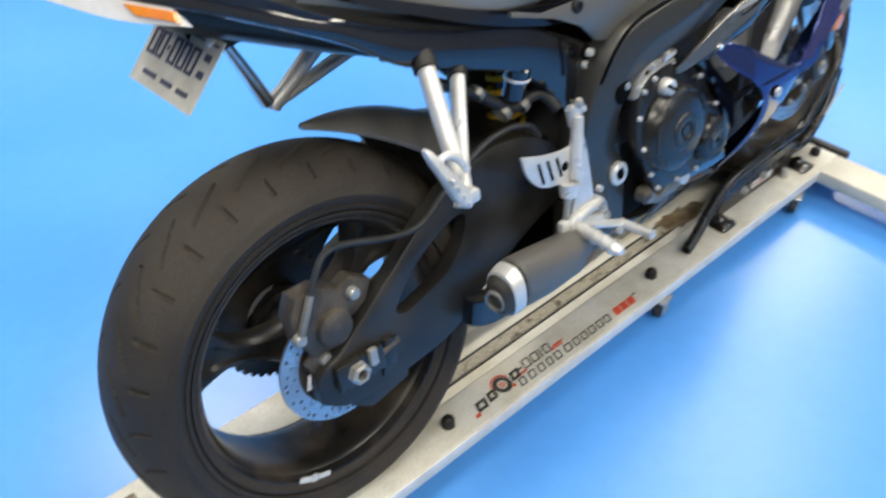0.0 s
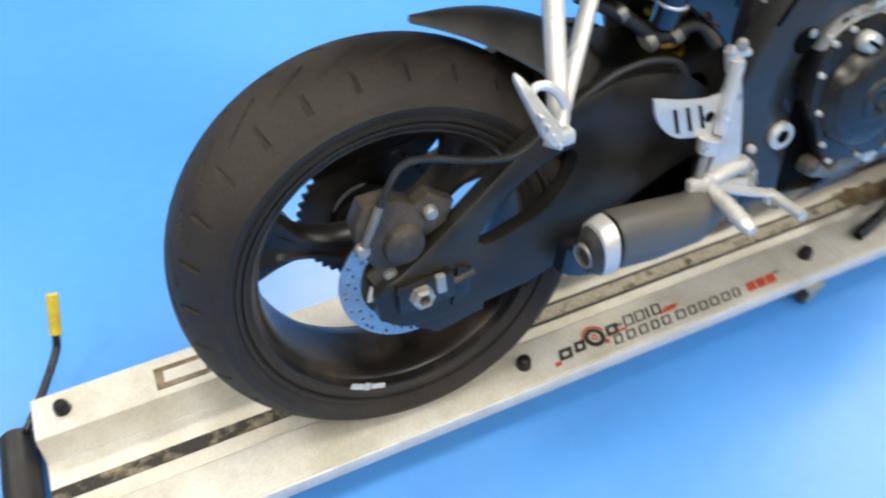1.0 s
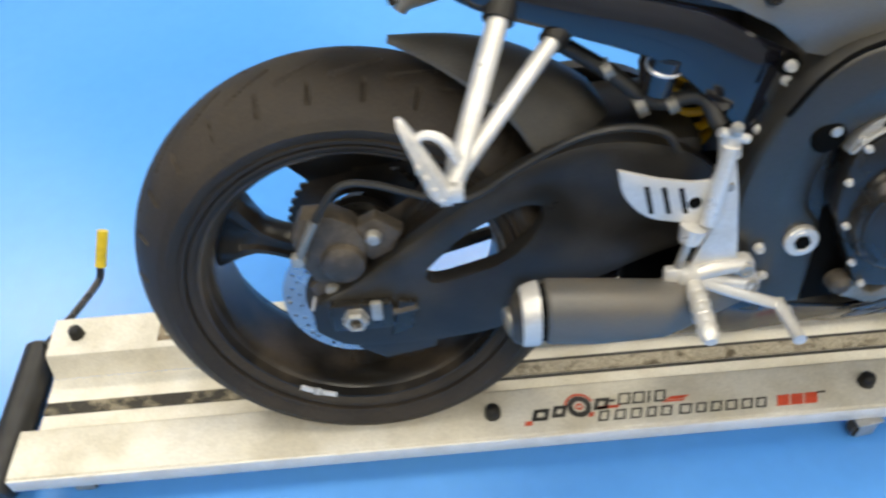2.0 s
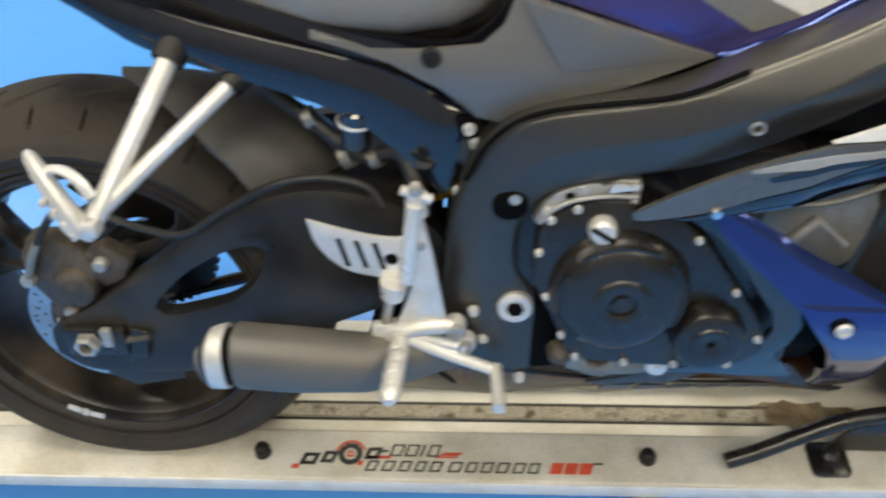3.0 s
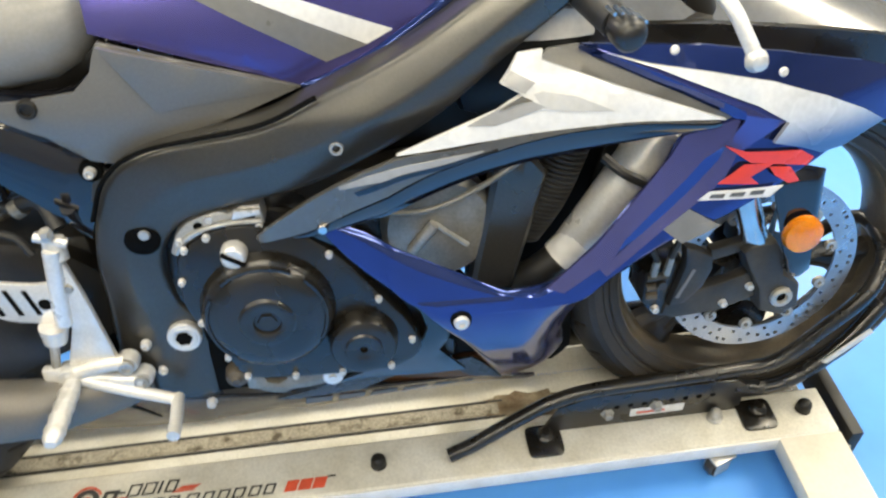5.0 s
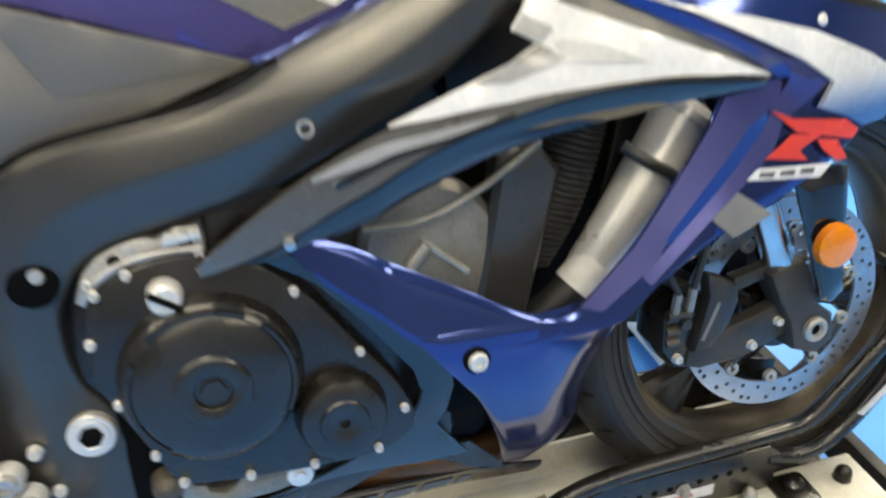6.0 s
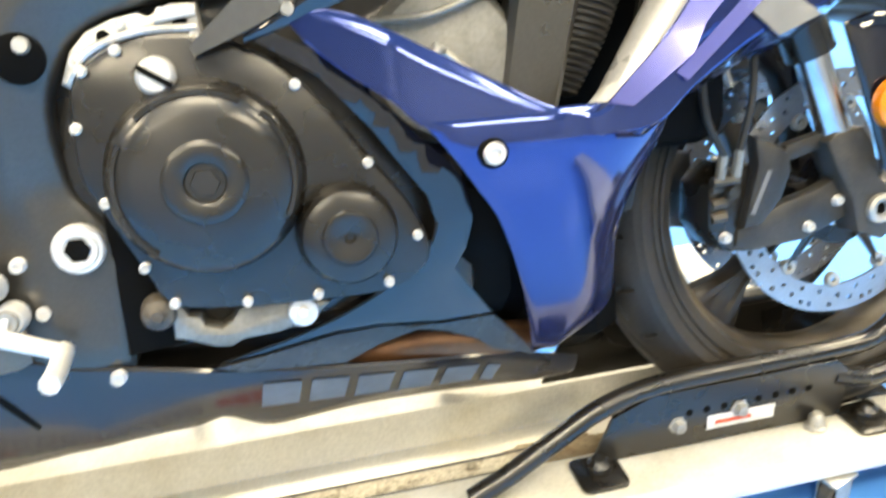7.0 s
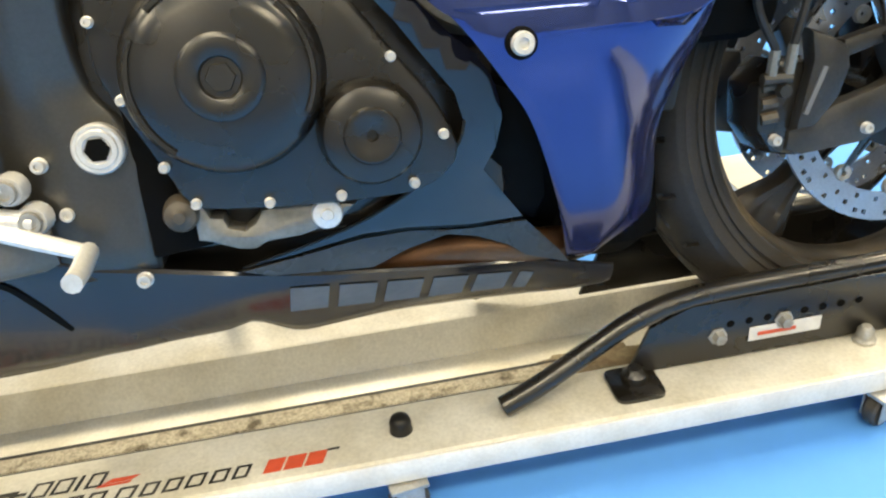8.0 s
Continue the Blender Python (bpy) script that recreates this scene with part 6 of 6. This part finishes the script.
        part("fairing_bolt", lathe([(0.0, 0.003), (0.004, 0.003), (0.0045, 0.006), (0.008, 0.006), (0.0095, 0.003), (0.0095, -0.002)], (0.923, skin(0.923, 0.462) - 0.002, 0.462), (0, -1, 0), 20), M_PEG, ring, "steel button bolt")
        for q in ((1.161, 0.758), (1.287, 0.722)):
            part("nose_screw", lathe([(0, 0.0025), (0.004, 0.002), (0.0055, 0.0)], (q[0], fair_y(*q) + 0.06 * (q[1] - 0.70) - 0.001, q[1]), (0, -1, 0.25), 16), M_PEG, nose, "pale screw")
        # Small chrome disc added as the bright highlight at the arm's tip.
        part("tip_glint", lathe([(0, 0.003), (0.005, 0.0025), (0.006, 0.0), (0.006, -0.008)], (0.776, fair_y(0.776, 0.588) - 0.003, 0.588), (0, -1, 0), 16), M_CHROME, bow)
part("nose_cap", loft([oval(x, 0, z, hy, hz, 24, 2.4) for x, z, hz, hy in ((1.22, 0.70, 0.05, 0.17), (1.34, 0.69, 0.05, 0.16), (1.45, 0.675, 0.04, 0.125), (1.53, 0.665, 0.025, 0.07), (1.55, 0.662, 0.01, 0.03))]), M_PURPLE, bike, "violet blue nose")

# cockpit edge, windscreen, bar end, brake lever
part("cockpit_trim", panel([(1.10, 0.772), (1.20, 0.766), (1.30, 0.752), (1.42, 0.728), (1.56, 0.69)], [(1.085, 0.745), (1.20, 0.738), (1.30, 0.718), (1.42, 0.69), (1.56, 0.65)], lambda x, z: -0.185 + 0.5 * max(0, x - 1.15) ** 2, 24, 4, 0.01), M_BLACK, bike, "black cockpit edge trim")
screen_bm = bmesh.new()
rows = []
for k in range(15):
    f = k / 14
    rows.append([Vector((1.10 + 0.45 * f, (-0.17 + 0.34 * j / 16) * (1 - 0.55 * f), 0.77 - 0.085 * f + (0.14 - 0.11 * f) * math.sin(math.pi * j / 16))) for j in range(17)])
grid(screen_bm, [r + [p - Vector((0, 0, 0.004)) for p in r[::-1]] for r in rows], close_v=True)
part("windscreen", screen_bm, M_SCREEN, bike, "pale smoked windscreen")
part("fairing_inner_edge", panel([(1.016, 0.81), (1.05, 0.80), (1.09, 0.795)], [(0.995, 0.766), (1.04, 0.764), (1.088, 0.766)], lambda x, z: -0.2, 8, 4, 0.006), M_WHITE, bike, "white inner fairing edge")
grip = part("handlebar_grip", tube([(1.06, -0.16, 0.822), (1.082, -0.29, 0.806)], 0.0165, 16, 6), M_HOSE, bike, "black rubber handlebar grip")
part("bar_end", lathe([(0.0, 0.03), (0.009, 0.03), (0.013, 0.027), (0.0168, 0.022), (0.0168, 0.0), (0.016, -0.004)], (1.084, -0.295, 0.805), (0.12, -1, -0.12), 24), M_BLACK, grip, "black bar end weight")
for k in range(5):
    part("bar_end_flute", tube([(1.069 + 0.0075 * k, -0.293, 0.8245 - 0.0006 * k * k), (1.071 + 0.0075 * k, -0.313, 0.8225 - 0.0006 * k * k)], 0.0022, 6, 2), M_CHROME, grip)
lever = tube([(1.15, -0.20, 0.845), (1.175, -0.25, 0.835), (1.192, -0.29, 0.815), (1.207, -0.305, 0.785), (1.213, -0.31, 0.772)], 0.0075, 10, 20, flat=0.7)
lathe([(0, 0.012), (0.008, 0.009), (0.012, 0.0), (0.008, -0.009), (0, -0.012)], (1.215, -0.312, 0.766), (0, -1, 0), 16, lever)
part("brake_lever", lever, M_PEG, grip, "pale alloy brake lever")
part("clip_on_bar", tube([(1.13, -0.05, 0.84), (1.06, -0.16, 0.822)], 0.013, 12, 4), M_BLACK, bike)

# behind the side opening: radiator, covers, hoses
part("radiator", rbox(-0.02, 0.02, -0.12, 0.12, -0.14, 0.14, 0.006, turn=Matrix.Rotation(radians(14), 4, "Y")), M_PLASTIC, bike, "black radiator").matrix_basis = Matrix.Translation((1.13, 0, 0.50))
part("side_duct", panel([(0.985, 0.64), (1.02, 0.63), (1.045, 0.60)], [(0.945, 0.435), (0.975, 0.44), (1.0, 0.435)], lambda x, z: -0.19, 10, 8, 0.03), M_SPAR, bike, "satin grey side duct")
part("engine_side_cover", lathe([(0.0, 0.012), (0.035, 0.010), (0.064, 0.006), (0.072, -0.004), (0.072, -0.03)], (0.912, -0.178, 0.535), (0, -1, 0), 40), M_COVER, bike, "dull metal starter cover")
part("cover_rod", tube([(0.875, -0.19, 0.512), (0.905, -0.195, 0.55)], 0.007, 10, 3), M_SILVER, bike)
part("cover_rod", tube([(0.905, -0.19, 0.548), (0.945, -0.188, 0.512)], 0.0035, 8, 3), M_SILVER, bike)
part("opening_wire", tube([(0.845, -0.2, 0.575), (0.90, -0.205, 0.577), (0.96, -0.205, 0.60), (1.02, -0.2, 0.634)], 0.0038, 8, 20), M_COVER, bike, "thin pale cable")
part("silver_pipe", tube([(1.085, -0.16, 0.478), (1.115, -0.165, 0.523), (1.15, -0.165, 0.572), (1.195, -0.16, 0.632)], (0.025, 0.034), 18, 12), M_PEG, bike, "dull aluminium coolant pipe")
part("pipe_collar", tube([(1.066, -0.165, 0.463), (1.092, -0.165, 0.488)], 0.024, 18, 3), M_STICKER, bike, "white hose collar")
part("coolant_hose", tube([(1.072, -0.165, 0.468), (1.03, -0.16, 0.435), (0.98, -0.14, 0.405), (0.95, -0.12, 0.40)], 0.021, 14, 12), M_HOSE, bike, "black coolant hose")
part("thin_hose", tube([(1.11, -0.19, 0.615), (1.13, -0.205, 0.60), (1.158, -0.205, 0.582), (1.165, -0.2, 0.570)], 0.0065, 8, 12), M_HOSE, bike)
ribbed = bmesh.new()
rows = []
for k, q in enumerate(curve([(1.085, -0.15, 0.655), (1.068, -0.155, 0.605), (1.045, -0.155, 0.55), (1.015, -0.15, 0.50)], 78)):
    r = (0.026, 0.030, 0.030)[k % 3]
    rows.append([q + Vector((0.94 * r * math.cos(a), r * math.sin(a), -0.33 * r * math.cos(a))) for a in (2 * math.pi * j / 20 for j in range(20))])
loft(rows, ribbed)
part("ribbed_hose", ribbed, M_HOSE, bike, "black ribbed rubber hose")
part("pipe_flange", lathe([(0.0, 0.012), (0.022, 0.012), (0.030, 0.009), (0.033, 0.003), (0.037, 0.002), (0.037, -0.006), (0.030, -0.008)], (1.197, -0.16, 0.634), (0.6, -0.05, 0.8), 24), M_PEG, bike, "rounded pipe end cap")
# Near-black box added as the shade behind the side opening.
part("opening_shade", rbox(0.86, 1.24, -0.115, 0.115, 0.42, 0.68, 0.03), M_DARKIN, bike)
# Black box added to darken the see-through gap behind the upper fairing.
part("upper_gap_filler", rbox(0.94, 1.26, -0.15, 0.15, 0.655, 0.765, 0.03), M_PLASTIC, bike)

# Near-black filler added as the shade between lower fairing and tyre.
part("lower_shade_filler", loft([[Vector((x, y, z)) for y, z in ((-w, 0.215), (-w + 0.05, 0.185), (w - 0.05, 0.185), (w, 0.215), (w, top), (-w, top))] for x, top, w in ((0.97, 0.40, 0.05), (1.0, 0.42, 0.06), (1.05, 0.42, 0.075), (1.085, 0.41, 0.08), (1.10, 0.36, 0.07), (1.122, 0.30, 0.05))]), M_DARKIN, bike, "near-black filler added as shade behind the front wheel")

# front fork, caliper, mudguard, reflector
for s in (-1, 1):
    fork = part("fork_leg", tube([(1.338, s * 0.105, 0.505), (1.20, s * 0.105, 0.84)], 0.027, 18, 4), M_BLACK, bike, "black upper fork leg")
    part("fork_tube", tube([(1.376, s * 0.105, 0.40), (1.336, s * 0.105, 0.51)], 0.019, 18, 4), M_CHROME, fork, "polished fork tube")
    part("axle_clamp", prism([(1.346, 0.408), (1.358, 0.418), (1.394, 0.421), (1.407, 0.40), (1.414, 0.363), (1.442, 0.342), (1.446, 0.305), (1.422, 0.288), (1.388, 0.30), (1.379, 0.341), (1.36, 0.375)], s * 0.127, s * 0.085, 0.006), M_CASTBLACK, fork, "dusty black axle clamp")
    part("axle_end", lathe([(0.007, 0.002), (0.009, 0.008), (0.013, 0.009), (0.0165, 0.006), (0.017, 0.0), (0.017, -0.006)], (1.414, s * 0.126, 0.326), (0, s, 0), 24), M_SILVER, fork, "dull steel axle end")
    part("axle_bore", lathe([(0, 0.0), (0.009, 0.0)], (1.414, s * 0.129, 0.326), (0, s, 0), 12), M_DARKIN, fork)
    calf = bmesh.new()
    prism([(1.262, 0.425), (1.288, 0.414), (1.306, 0.402), (1.309, 0.381), (1.297, 0.350), (1.272, 0.323), (1.248, 0.321), (1.257, 0.358), (1.266, 0.393)], s * 0.119, s * 0.094, 0.007, calf)
    cal_f = part("front_caliper", calf, M_CASTBLACK, bike, "dusty black front brake caliper")
    part("caliper_half", prism([(1.236, 0.395), (1.213, 0.371), (1.212, 0.325), (1.229, 0.297), (1.262, 0.290), (1.277, 0.33), (1.272, 0.39)], s * 0.105, s * 0.034, 0.008), M_BLACK, cal_f)
    part("caliper_bracket", prism([(1.246, 0.320), (1.298, 0.342), (1.344, 0.353), (1.391, 0.371), (1.402, 0.345), (1.386, 0.316), (1.33, 0.296), (1.262, 0.292), (1.243, 0.300)], s * 0.110, s * 0.088, 0.005), M_CASTBLACK, cal_f)
    part("bracket_arm", prism([(1.305, 0.408), (1.352, 0.418), (1.362, 0.402), (1.305, 0.388)], s * 0.110, s * 0.090, 0.004), M_CASTBLACK, cal_f)
    for bz in (0.336, 0.352, 0.37):
        part("caliper_pin", tube([(1.216, s * 0.106, bz), (1.232, s * 0.109, bz + 0.002)], 0.0065, 8, 3), M_CALIPER, cal_f)
    part("caliper_bar", prism([(1.2555, 0.339), (1.2605, 0.337), (1.2815, 0.384), (1.2765, 0.386)], s * 0.1203, s * 0.1188, 0), M_BELLYINK, cal_f, "small pale bar for its lettering")
    bolts(cal_f, [(1.335, s * 0.111, 0.312), (1.232, s * 0.107, 0.312), (1.372, s * 0.111, 0.338)], 0.8)
    part("banjo_bolt", tube([(1.209, s * 0.119, 0.380), (1.240, s * 0.119, 0.379)], 0.0062, 8, 3), M_CASTBLACK, cal_f)
    part("banjo_bolt", lathe([(0, 0.008), (0.007, 0.008), (0.008, 0.0)], (1.232, s * 0.118, 0.366), (0, s, 0), 8), M_CASTBLACK, cal_f)
    for low, mid, high in (((1.218, 0.383), (1.221, 0.408), (1.200, 0.465)), ((1.237, 0.383), (1.241, 0.412), (1.258, 0.478))):
        line = part("front_brake_hose", tube([(low[0], s * 0.12, low[1]), (mid[0], s * 0.122, mid[1]), (high[0], s * 0.12, high[1]), (high[0] + 0.01, s * 0.10, 0.60)], 0.0045, 8, 16), M_HOSE, bike, "black front brake hose")
        part("hose_fitting", tube([(low[0], s * 0.12, low[1]), (mid[0], s * 0.122, mid[1])], 0.0055, 8, 4), M_COVER, line, "steel hose fitting")
    stay = part("mudguard_stay", panel([(1.362, 0.535), (1.398, 0.545), (1.436, 0.535)], [(1.412, 0.372), (1.43, 0.362), (1.448, 0.372)], lambda x, z: -0.128 - 0.01 * math.cos((x - 1.41) * 25), 10, 8, 0.008, side=s), M_GLOSS, bike, "gloss dark mudguard side")
    part("reflector", lathe([(0, 0.010), (0.020, 0.009), (0.0265, 0.006), (0.028, 0.0), (0.028, -0.004)], (1.413, s * 0.148, 0.446), (0, s, 0), 32), M_ORANGE, stay, "round amber reflector")
    part("reflector_stalk", lathe([(0.010, 0), (0.010, -0.03)], (1.413, s * 0.148, 0.446), (0, s, 0), 12), M_PLASTIC, stay)
guard_bm = bmesh.new()
rows = []
for k in range(25):
    a = radians(28 + 118 * k / 24)
    row = []
    for j in range(13):
        g = -1 + j / 6
        r = 0.322 - 0.055 * abs(g) ** 2.4
        row.append(FRONT + Vector((r * math.cos(a), g * 0.075, r * math.sin(a))))
    rows.append(row)
grid(guard_bm, [r + [FRONT + (p - FRONT) * 0.985 for p in r[::-1]] for r in rows], close_v=True)
part("front_mudguard", guard_bm, M_GLOSS, bike, "gloss dark front mudguard")
part("side_stand", tube([(0.62, 0.12, 0.26), (0.60, 0.19, 0.16), (0.585, 0.237, 0.108)], 0.011, 10, 10), M_BLACK, bike, "black side stand")
